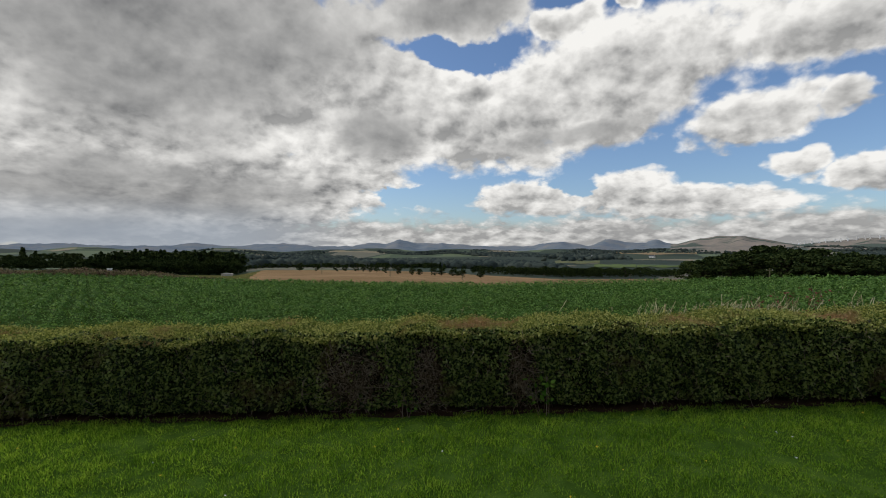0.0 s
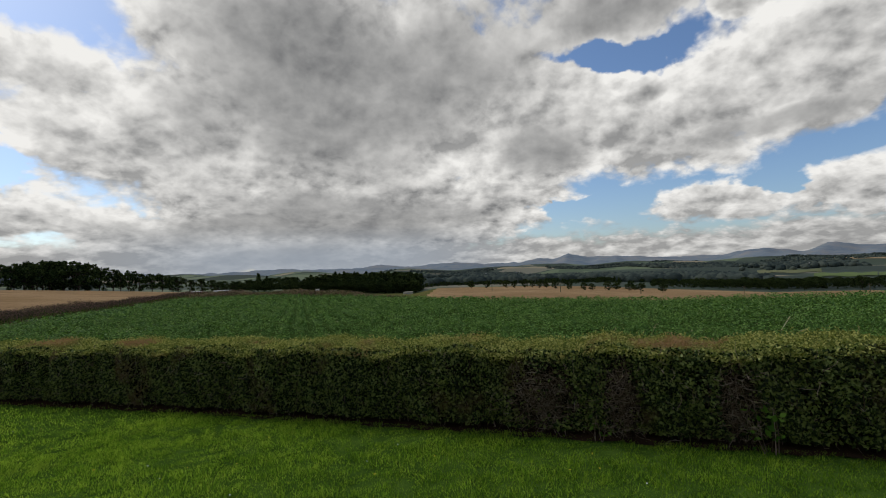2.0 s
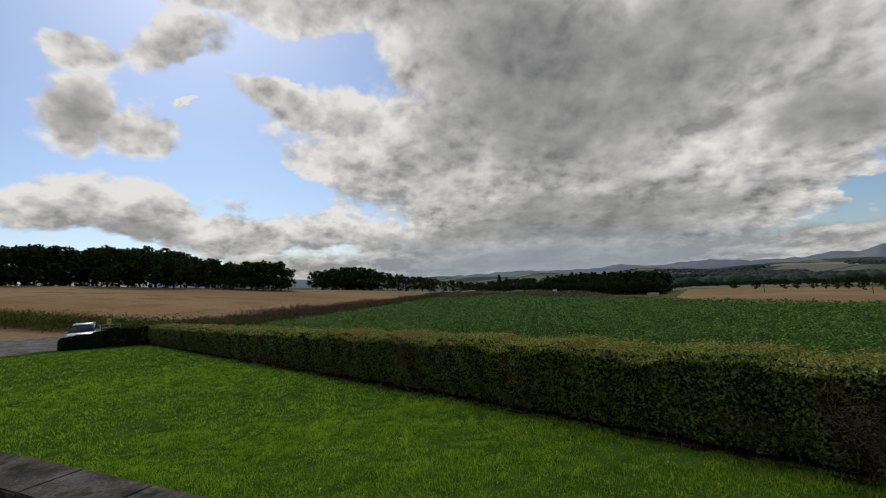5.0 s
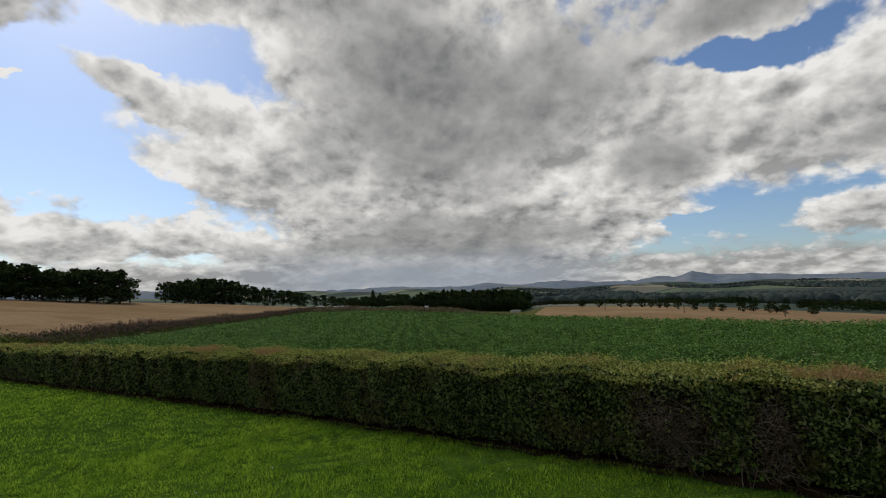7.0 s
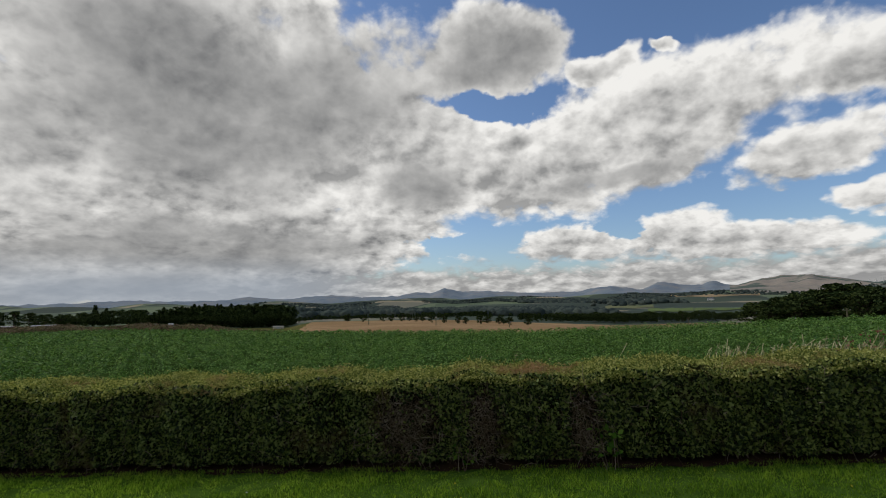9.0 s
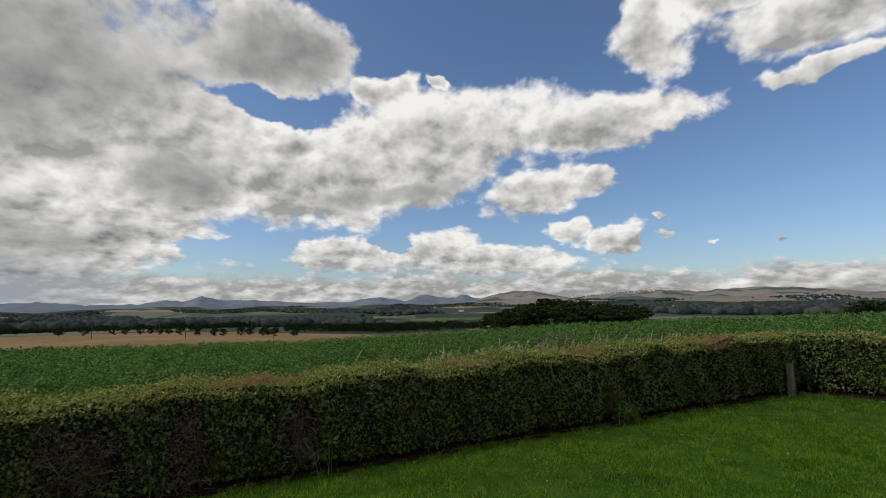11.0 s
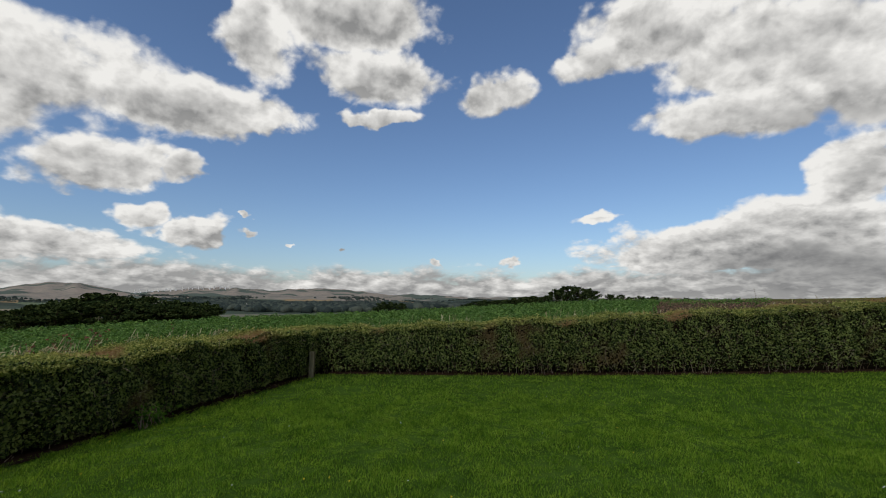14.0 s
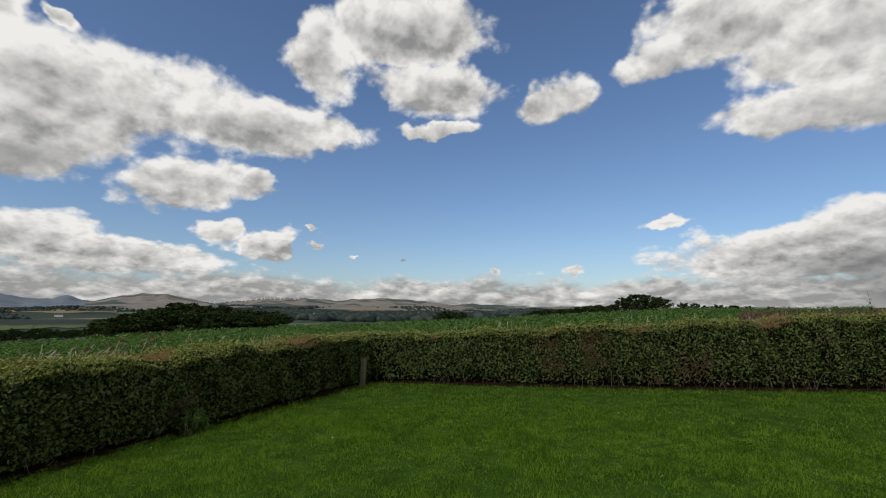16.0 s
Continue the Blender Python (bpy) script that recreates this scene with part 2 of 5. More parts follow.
# ---------------------------------------------------------------- materials
def surface(name, stops, scale=3.0, fine=40.0, rough=0.85, bump=0.3, island=0.0, see=0.0, patch=None, dist=0.02, stretch=(1, 1, 1), gloss=0.0):
    """A two-scale noisy surface. stops: colours from dark to light; island: how far single pieces differ; see: light let through;
    patch: a second colour in drifts of a few metres."""
    m = bpy.data.materials.new(name)
    m.use_nodes = True
    t = m.node_tree
    n = Net(t)
    bsdf = t.nodes["Principled BSDF"]
    co = t.nodes.new("ShaderNodeNewGeometry")
    pos = n.vec("MULTIPLY", co.outputs["Position"], stretch)
    big, small = n.noise(pos, scale, 4.0), n.noise(pos, fine, 3.0)
    v = n.math("ADD", n.math("MULTIPLY", big, 0.6), n.math("MULTIPLY", small, 0.4))
    if island:
        v = n.math("ADD", n.math("MULTIPLY", v, 1 - island), n.math("MULTIPLY", co.outputs["Random Per Island"], island))
    v = n.smooth(v, 0.29, 0.71)
    colour = n.ramp(v, [(i / (len(stops) - 1), c) for i, c in enumerate(stops)])
    if patch:
        pc, ps, lo, hi = patch
        colour = n.mix(n.smooth(n.noise(pos, ps, 3.0), lo, hi), colour, pc)
    n.link(colour, bsdf.inputs["Base Color"])
    bsdf.inputs["Roughness"].default_value = rough
    bsdf.inputs["Specular IOR Level"].default_value = gloss
    if bump:
        b = t.nodes.new("ShaderNodeBump")
        b.inputs["Strength"].default_value, b.inputs["Distance"].default_value = bump, dist
        n.link(small, b.inputs["Height"])
        n.link(b.outputs[0], bsdf.inputs["Normal"])
    if see:
        tr = t.nodes.new("ShaderNodeBsdfTranslucent")
        n.link(n.mix(1.0, colour, (1.5, 1.5, 0.9), "MULTIPLY"), tr.inputs[0])
        mx = t.nodes.new("ShaderNodeMixShader")
        mx.inputs[0].default_value = see
        n.link(bsdf.outputs[0], mx.inputs[1]), n.link(tr.outputs[0], mx.inputs[2])
        n.link(mx.outputs[0], t.nodes["Material Output"].inputs[0])
    return m


def plain(name, colour, rough=0.5, metal=0.0, vary=0.15, scale=20.0):
    dark = tuple(c * (1 - vary) for c in colour)
    m = surface(name, [dark, colour], scale, scale * 8, rough, 0.05, gloss=0.4)
    m.node_tree.nodes["Principled BSDF"].inputs["Metallic"].default_value = metal
    return m


LAWN = surface("lawn_grass", [(0.027, 0.055, 0.007), (0.050, 0.098, 0.013), (0.080, 0.135, 0.019)], 2.2, 45, 0.9, 0.6)
BLADE = surface("grass_blade", [(0.060, 0.125, 0.015), (0.155, 0.275, 0.029), (0.315, 0.425, 0.060)], 1.7, 9, 0.7, 0, 0.3, 0.6, patch=((0.19, 0.27, 0.04), 0.9, 0.62, 0.8))
CROP_SOIL = surface("crop_bed", [(0.018, 0.035, 0.008), (0.040, 0.072, 0.016), (0.065, 0.105, 0.026)], 0.25, 5, 0.9, 0.8, dist=0.15)
CROP_LEAF = surface("potato_leaf", [(0.030, 0.070, 0.015), (0.086, 0.172, 0.038), (0.205, 0.325, 0.092)], 0.8, 3, 0.6, 0, 0.28, 0.25, gloss=0.04)
WHEAT = surface("ripe_wheat", [(0.23, 0.145, 0.070), (0.315, 0.205, 0.105), (0.39, 0.265, 0.145)], 0.02, 1.5, 0.95, 0.6, dist=0.15, patch=((0.26, 0.17, 0.085), 0.12, 0.5, 0.65))
ROUGH = surface("rough_grass", [(0.05, 0.07, 0.015), (0.11, 0.11, 0.035), (0.20, 0.15, 0.065)], 0.15, 4, 0.95, 0.8, dist=0.1)
SOIL = surface("hedge_soil", [(0.020, 0.013, 0.008), (0.05, 0.032, 0.018)], 3, 40, 0.95, 0.7)
# distance haze is mixed into the colours: moor paled, hills turned blue-grey
HAZY_MOOR = surface("hazy_moor_grass", [(0.19, 0.19, 0.155), (0.28, 0.245, 0.20), (0.36, 0.30, 0.24)], 0.004, 0.05, 0.95, 0, patch=((0.11, 0.135, 0.11), 0.003, 0.52, 0.58))
HAZY_HILL = surface("hazy_far_hill", [(0.15, 0.19, 0.23), (0.20, 0.235, 0.26), (0.27, 0.26, 0.25)], 0.004, 0.03, 0.95, 0)
# face leaves are coloured darker than the top, as the shaded side
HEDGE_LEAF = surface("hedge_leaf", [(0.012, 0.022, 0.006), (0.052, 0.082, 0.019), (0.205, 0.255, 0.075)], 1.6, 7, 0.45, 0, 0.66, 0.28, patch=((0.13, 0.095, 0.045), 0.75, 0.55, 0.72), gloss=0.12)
# darker copy of the hedge leaf, backlit shade put into its colour
SHADED_LEAF = surface("shaded_hedge_leaf", [(0.006, 0.011, 0.005), (0.014, 0.024, 0.009), (0.03, 0.045, 0.018)], 1.6, 7, 0.6, 0, 0.6)
# the lit top is painted in by lighter leaves; the reddish drifts are growth
LIT_TOP_LEAF = surface("hedge_lit_top", [(0.11, 0.14, 0.037), (0.24, 0.265, 0.075), (0.42, 0.415, 0.145)], 0.8, 7, 0.6, 0, 0.5, 0.3, patch=((0.33, 0.21, 0.11), 0.55, 0.54, 0.68))
TWIG = surface("twig_bark", [(0.075, 0.053, 0.035), (0.15, 0.112, 0.076), (0.29, 0.235, 0.178)], 2, 30, 0.9, 0, 0.6)
# near-black: shade between the leaves, put into the core's colour
SHADE_CORE = surface("hedge_inner_shade", [(0.008, 0.006, 0.004), (0.018, 0.015, 0.008)], 4, 30, 1.0, 0.8)
BARK = surface("tree_bark", [(0.03, 0.024, 0.018), (0.08, 0.065, 0.05)], 1, 12, 0.95, 0.6)
TREE_LEAF = surface("tree_leaf", [(0.012, 0.021, 0.008), (0.028, 0.044, 0.015), (0.062, 0.084, 0.028)], 0.2, 2, 0.8, 0, 0.6, 0.15)
PINE_LEAF = surface("conifer_leaf", [(0.009, 0.018, 0.009), (0.021, 0.038, 0.017), (0.045, 0.066, 0.028)], 0.2, 2, 0.85, 0, 0.6)
# wood green lifted towards blue-grey, haze put into the colour
HAZY_WOOD = surface("hazy_far_wood", [(0.034, 0.046, 0.042), (0.052, 0.068, 0.06), (0.085, 0.10, 0.08)], 0.02, 0.4, 0.95, 0.8, 0.4, dist=1.5)
HERB = surface("willowherb", [(0.055, 0.055, 0.03), (0.145, 0.105, 0.065), (0.26, 0.15, 0.12)], 0.4, 4, 0.9, 0, 0.6)
WEED = surface("weed_leaf", [(0.03, 0.055, 0.012), (0.075, 0.11, 0.025), (0.15, 0.16, 0.05)], 0.4, 4, 0.8, 0, 0.6, 0.2)
DRY_GRASS = surface("faded_bank_grass", [(0.11, 0.10, 0.05), (0.20, 0.165, 0.09), (0.30, 0.24, 0.14)], 0.3, 4, 0.9, 0, 0.5, 0.15)
STRAW = surface("dry_seed_grass", [(0.24, 0.22, 0.12), (0.40, 0.37, 0.22), (0.56, 0.52, 0.35)], 1, 8, 0.8, 0, 0.6, 0.25)


def farmland():
    """Fields of many colours, cut by dark hedgerows."""
    m = bpy.data.materials.new("valley_fields")
    m.use_nodes = True
    t = m.node_tree
    n = Net(t)
    pos = n.vec("MULTIPLY", t.nodes.new("ShaderNodeNewGeometry").outputs["Position"], (0.0075, 0.0040, 0))
    pos = n.vec("ADD", pos, n.vec("MULTIPLY", n.noise(pos, 1.5, 2.0, colour=True), (0.5, 0.5, 0)))
    cell = t.nodes.new("ShaderNodeTexVoronoi")
    cell.inputs["Scale"].default_value = 1.0
    n.link(pos, cell.inputs["Vector"])
    pick = t.nodes.new("ShaderNodeSeparateColor")
    n.link(cell.outputs["Color"], pick.inputs[0])
    ramp = n.ramp(pick.outputs[0], [(0.0, (0.04, 0.056, 0.042)), (0.25, (0.06, 0.082, 0.055)), (0.5, (0.095, 0.13, 0.07)), (0.7, (0.16, 0.20, 0.105)), (0.86, (0.22, 0.205, 0.145)), (0.95, (0.36, 0.29, 0.18))])
    ramp.node.color_ramp.interpolation = "CONSTANT"
    colour = n.mix(n.math("MULTIPLY", n.noise(pos, 14.0, 4.0), 0.5), ramp, (0.05, 0.065, 0.04))
    bsdf = t.nodes["Principled BSDF"]
    n.link(colour, bsdf.inputs["Base Color"])
    bsdf.inputs["Roughness"].default_value = 0.95
    bsdf.inputs["Specular IOR Level"].default_value = 0.1
    return m


FIELDS = farmland()


# ---------------------------------------------------------------- mesh helpers
rng = np.random.default_rng(5)


def mesh(name, v, f, mats, index=None, smooth=False):
    """A mesh from arrays; every face has the same number of corners."""
    v, f = np.asarray(v, np.float32), np.asarray(f, np.int32)
    me = bpy.data.meshes.new(name)
    me.vertices.add(len(v))
    me.vertices.foreach_set("co", v.ravel())
    me.loops.add(f.size)
    me.loops.foreach_set("vertex_index", f.ravel())
    me.polygons.add(len(f))
    me.polygons.foreach_set("loop_start", np.arange(0, f.size, f.shape[1], dtype=np.int32))
    if index is not None:
        me.polygons.foreach_set("material_index", np.asarray(index, np.int32))
    if smooth:
        me.polygons.foreach_set("use_smooth", np.ones(len(f), bool))
    for m in mats if isinstance(mats, (list, tuple)) else [mats]:
        me.materials.append(m)
    me.update(calc_edges=True)
    me.validate()
    return me


def part(name, me, parent=None, label="", kind=""):
    ob = new(name, me)
    if parent is not None:
        ob.parent = parent
    return tagged(ob, label, kind=kind)


def shaped(name, bm, material, parent=None, label=""):
    me = bpy.data.meshes.new(name)
    bm.to_mesh(me)
    bm.free()
    me.materials.append(material)
    return part(name, me, parent, label)


def box(bm, x0, y0, z0, x1, y1, z1, bevel=0.0):
    r = bmesh.ops.create_cube(bm, size=1, matrix=Matrix.Translation(((x0 + x1) / 2, (y0 + y1) / 2, (z0 + z1) / 2)) @ Matrix.Diagonal((x1 - x0, y1 - y0, z1 - z0, 1)))
    if bevel:
        edges = list({e for v in r["verts"] for e in v.link_edges})
        bmesh.ops.bevel(bm, geom=edges, offset=bevel, segments=2, affect="EDGES")


def unit(v):
    return v / np.maximum(np.linalg.norm(v, axis=-1, keepdims=True), 1e-9)


def leaves(c, out, length, width, spread=0.8):
    """Diamond leaves at c that face roughly out. Gives vertices and faces."""
    k = len(c)
    nrm = unit(out + spread * rng.normal(size=(k, 3)))
    tip = unit(np.cross(nrm, rng.normal(size=(k, 3))))
    side = np.cross(nrm, tip)
    L, W = np.broadcast_to(length, k)[:, None], np.broadcast_to(width, k)[:, None]
    v = np.stack([c - tip * L / 2, c + side * W / 2 - nrm * W * 0.15, c + tip * L / 2 - nrm * L * 0.12, c - side * W / 2 - nrm * W * 0.15], 1)
    return v.reshape(-1, 3), np.arange(4 * k).reshape(-1, 4)


def blades(c, height, width, lean):
    """Upright grass blades, one triangle each."""
    k = len(c)
    a = rng.uniform(0, 2 * np.pi, k)
    side = np.stack([np.cos(a), np.sin(a), 0 * a], 1) * np.broadcast_to(width, k)[:, None] / 2
    top = c + np.stack([rng.normal(0, 1, k) * lean, rng.normal(0, 1, k) * lean, np.ones(k)], 1) * np.broadcast_to(height, k)[:, None]
    return np.stack([c - side, c + side, top], 1).reshape(-1, 3), np.arange(3 * k).reshape(-1, 3)


def rods(a, b, r0, r1, bow=0.0):
    """Three-sided tapered rods from a to b, bent once in the middle."""
    k = len(a)
    mid = (a + b) / 2 + rng.normal(0, 1, (k, 3)) * bow * np.linalg.norm(b - a, axis=1, keepdims=True)
    d = unit(b - a)
    u = unit(np.cross(d, rng.normal(size=(k, 3))))
    w = np.cross(d, u)
    rings = []
    for p, r in ((a, r0), (mid, (np.asarray(r0) + r1) / 2), (b, r1)):
        for j in range(3):
            an = 2 * np.pi * j / 3
            rings.append(p + (np.cos(an) * u + np.sin(an) * w) * np.broadcast_to(r, k)[:, None])
    v = np.stack(rings, 1)
    f = []
    for s in (0, 3):
        for j in range(3):
            f.append([s + j, s + (j + 1) % 3, s + 3 + (j + 1) % 3, s + 3 + j])
    f = np.array(f)[None] + 9 * np.arange(k)[:, None, None]
    return v.reshape(-1, 3), f.reshape(-1, 4)


def join(*pairs):
    v, f, base = [], [], 0
    for a, b in pairs:
        v.append(a), f.append(b + base)
        base += len(a)
    return np.concatenate(v), np.concatenate(f)


# ---------------------------------------------------------------- lie of the land
def table(az, *pairs):
    p = np.array(sorted(pairs), float)
    return np.interp(az, p[:, 0], p[:, 1])


def crest(az):
    """Where the crop field breaks away or ends, and the height angle of that line."""
    r = table(az, (-180, 90), (-115, 130), (-90, 125), (-73, 108), (-57, 86), (-45, 76), (-35, 66), (-27, 58), (-18, 54), (-5, 56), (11, 60), (24, 75), (32, 95), (38, 115), (44, 135), (50, 133), (60, 80), (68, 58), (75, 48), (95, 46), (180, 90))
    e = table(az, (-180, -1.5), (-115, 0.5), (-99, 0.1), (-90, 0.05), (-83, -0.35), (-73.6, -1.0), (-65.6, -1.5), (-57, -1.97), (-45, -2.48), (-35, -3.05), (-27, -3.6), (-18.5, -4.05), (-4.6, -4.45), (11, -4.25), (24, -3.57), (32, -2.95), (38, -2.5), (44, -2.25), (50, -2.26), (60, -3.2), (68, -4.0), (75, -4.65), (95, -4.9), (180, -1.5))
    return r, e


def beyond(az):
    """The top of the next field or the foot of the woods."""
    r = table(az, (-180, 320), (38, 320), (46, 300), (57, 230), (66, 190), (75, 165), (88, 150), (95, 150), (180, 320))
    e = table(az, (-180, -1.2), (-115, 0.0), (-90, -0.3), (-73, -1.3), (-57, -2.3), (-45, -2.75), (-35, -3.2), (-26.5, -3.35), (-21, -3.44), (-14.7, -3.63), (-4.6, -3.2), (2.4, -2.8), (10, -2.55), (21, -2.42), (24, -2.95), (30, -2.75), (38, -2.05), (46, -1.85), (57, -1.0), (66.6, -0.34), (75, 0.24), (88, 1.2), (95, 1.5), (180, -1.2))
    return r, e


HILLS = [(5.4, 1.22, 0.8), (5.0, 1.0, 3.0), (8.5, 0.74, 3), (2, 0.72, 8), (-14, 0.84, 3.6), (-20, 1.05, 2.6), (-19.6, 1.2, 1.3), (-24.5, 1.08, 1.5), (-23, 0.74, 6), (-31.5, 1.40, 5.2), (-46, 1.15, 9), (-56, 1.24, 9), (-67, 0.6, 9), (-82, 0.42, 14), (19.5, 0.64, 5), (28, 0.66, 3), (40, 0.55, 6), (65, 0.78, 8), (82, 0.8, 14), (-115, 0.4, 30), (170, 0.4, 60), (-170, 0.4, 50)]


def skyline(az):
    e = np.full(np.shape(az), 0.36)
    for a, h, w in HILLS:
        e = np.maximum(e, h * np.exp(-np.abs((az - a) / w) ** 2.2))
    crag = 0.5 - np.abs(np.sin(az * 1.13 + 0.8 * np.sin(az * 0.41))) + 0.5 * (0.5 - np.abs(np.sin(az * 2.7 + 1.1 * np.sin(az * 0.9))))
    return e + 0.075 * crag + 0.02 * np.sin(az * 4.3 + 1) + 0.014 * np.sin(az * 9.7) + 0.008 * np.sin(az * 21.0)


def anchors(az):
    r1, e1 = crest(az)
    r3, e3 = beyond(az)
    z = lambda r, e: EYE + r * np.tan(np.radians(e))
    left = np.clip((az - 40) / 6, 0, 1)
    r2 = r1 * 1.4
    zl = z(r1, e1) + (z(r3, e3) - z(r1, e1)) * (r2 - r1) / (r3 - r1)
    z2 = zl * left + z(r2, e1 - 1.3) * (1 - left)
    e4 = table(az, (-180, -0.6), (-90, -1.0), (-66, -1.25), (-45, -1.5), (-30, -2.1), (-15, -2.3), (0, -2.05), (24, -1.95), (40, -1.9), (60, -1.2), (95, -0.4), (180, -0.6))
    e5 = table(az, (-180, -0.4), (-90, -0.6), (-66, -0.75), (-45, -0.75), (-20, -1.05), (0, -1.05), (24, -1.0), (60, -0.7), (180, -0.4))
    e6 = table(az, (-180, 0.0), (-80, 0.0), (-66, 0.02), (-55, 0.3), (-45, 0.2), (-30, 0.05), (-20, -0.22), (0, -0.25), (24, -0.25), (60, 0.1), (180, 0.0))
    sky = skyline(az)
    spur = e6 + (sky - e6) * (0.42 + 0.22 * np.sin(az * 0.37 + 1) + 0.14 * np.sin(az * 1.3) + 0.07 * np.sin(az * 3.1 + 2))
    rs = [np.full_like(az, 13.0), r1, r2, r3, np.full_like(az, 600.0), np.full_like(az, 1300.0), np.full_like(az, 2600.0), np.full_like(az, 3200.0), np.full_like(az, 3450.0), np.full_like(az, 4200.0), np.full_like(az, 4700.0)]
    x13 = -13 * np.sin(np.radians(az))
    y13 = 13 * np.cos(np.radians(az))
    zs = [0.024 * x13 - 0.002 * y13, z(r1, e1), z2, z(r3, e3), z(600, e4), z(1300, e5), z(2600, e6), z(3200, spur), z(3450, spur - 0.14), z(4200, sky), z(4700, sky - 1.0)]
    return rs, zs


def height(x, y):
    """The ground's height."""
    x, y = np.asarray(x, float), np.asarray(y, float)
    az, r = np.degrees(np.arctan2(-x, y)), np.hypot(x, y)
    rs, zs = anchors(az)
    plane = 0.024 * x - 0.002 * y
    h = plane.copy() if plane.ndim else np.array(plane)
    for k in range(len(rs) - 1):
        s = np.clip((r - rs[k]) / (rs[k + 1] - rs[k]), 0, 1)
        if k in (0, 3, 4, 5):
            s = s * (0.75 + 0.25 * s)
        h = np.where(r >= rs[k], zs[k] + (zs[k + 1] - zs[k]) * s, h)
    # the garden is one slope
    inside = np.clip((9.5 - y) / 2.0, 0, 1) * np.clip((x + 60) / 10, 0, 1) * np.clip((26 - x) / 6, 0, 1) * np.clip((40 - r + 12) / 12, 0, 1)
    h = h * (1 - inside) + plane * inside
    rough = np.clip((r - 350) / 500, 0, 1) * np.clip((4100 - r) / 600, 0, 1)
    return h + rough * r * 0.0028 * (np.sin(x * 0.011 + 1.3 * np.sin(y * 0.006)) + np.sin(y * 0.013 + x * 0.004))


def place(az, r, dz=0.0):
    x, y = -r * math.sin(radians(az)), r * math.cos(radians(az))
    return x, y, float(height(x, y)) + dz


def reach(az, el, r0=350.0, r1=2600.0):
    """How far off the ground first shows at that height angle."""
    r = np.linspace(r0, r1, 500)
    x, y = -r * math.sin(radians(az)), r * math.cos(radians(az))
    up = np.degrees(np.arctan2(height(x, y) - EYE, r))
    hit = np.nonzero(up >= el)[0]
    return float(r[hit[0]]) if len(hit) else r1


# the line between the crop and the strip of tall weeds at its edge
EDGE, EDGE_WAY = np.array([-43.0, 8.0]), np.array([-0.61, 0.79])


def edge_side(x, y):
    """Metres to the crop's side of that line."""
    return (x - EDGE[0]) * EDGE_WAY[1] - (y - EDGE[1]) * EDGE_WAY[0]


def hedge_right_x(y):
    d = 7.9 - y
    return 13.5 + 0.26 * d + 0.006 * d * np.abs(d)


def hedge_front_y(x):
    return 7.85 - 0.045 * np.maximum(0.0, -x - 10)


def make_ground():
    az = np.concatenate([np.arange(-180, -120, 3.0), np.arange(-120, 100, 0.36), np.arange(100, 180, 3.0), [180.0]])
    r1, _ = crest(az)
    r3, _ = beyond(az)
    rows = []
    spans = [(np.full_like(az, 0.4), np.full_like(az, 13.0), 22), (np.full_like(az, 13.0), r1 * 1.03, 55), (r1 * 1.03, r3, 30), (r3, np.full_like(az, 600.0), 12)]
    spans += [(np.full_like(az, a), np.full_like(az, b), k) for a, b, k in ((600.0, 1300.0, 14), (1300.0, 2600.0, 16), (2600.0, 3200.0, 8), (3200.0, 3450.0, 3), (3450.0, 4200.0, 12), (4200.0, 4700.0, 3))]
    for a, b, k in spans:
        rows += [a * (b / a) ** (i / k) for i in range(k)]
    rows.append(np.full_like(az, 4700.0))
    r = np.array(rows)
    x, y = -r * np.sin(np.radians(az)), r * np.cos(np.radians(az))
    z = height(x, y)
    m, k = r.shape
    v = np.stack([x, y, z], -1).reshape(-1, 3)
    i, j = np.meshgrid(np.arange(m - 1), np.arange(k - 1), indexing="ij")
    f = np.stack([i * k + j, i * k + j + 1, (i + 1) * k + j + 1, (i + 1) * k + j], -1).reshape(-1, 4)[:, ::-1]
    c = v[f].mean(1)
    cx, cy = c[:, 0], c[:, 1]
    ca, cr = np.degrees(np.arctan2(-cx, cy)), np.hypot(cx, cy)
    k1, k3 = crest(ca)[0] * 1.03, beyond(ca)[0]
    side = edge_side(cx, cy)
    mat = np.full(len(f), 3)
    crop = (cr < k1) & (side > 0) & (ca < 75) & (ca > -106)
    mat[crop] = 1
    mat[(cr >= k1) & (cr < k3) & (ca > -27) & (ca < 24.2 - 0.012 * (cr - k1))] = 2
    mat[(side < -6) & (cr < k3) & (ca > 44) & (cr > 44) & (ca < 130)] = 2
    mat[cr >= k3] = 4
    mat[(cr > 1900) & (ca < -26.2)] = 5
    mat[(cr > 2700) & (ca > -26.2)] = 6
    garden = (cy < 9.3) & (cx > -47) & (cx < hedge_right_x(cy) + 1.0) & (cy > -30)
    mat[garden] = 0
    me = mesh("ground", v, f, [LAWN, CROP_SOIL, WHEAT, ROUGH, FIELDS, HAZY_MOOR, HAZY_HILL], mat, smooth=True)
    tagged(new("ground", me), "rolling farmland from mown lawn to far hills", "ground", kind="structure")


make_ground()


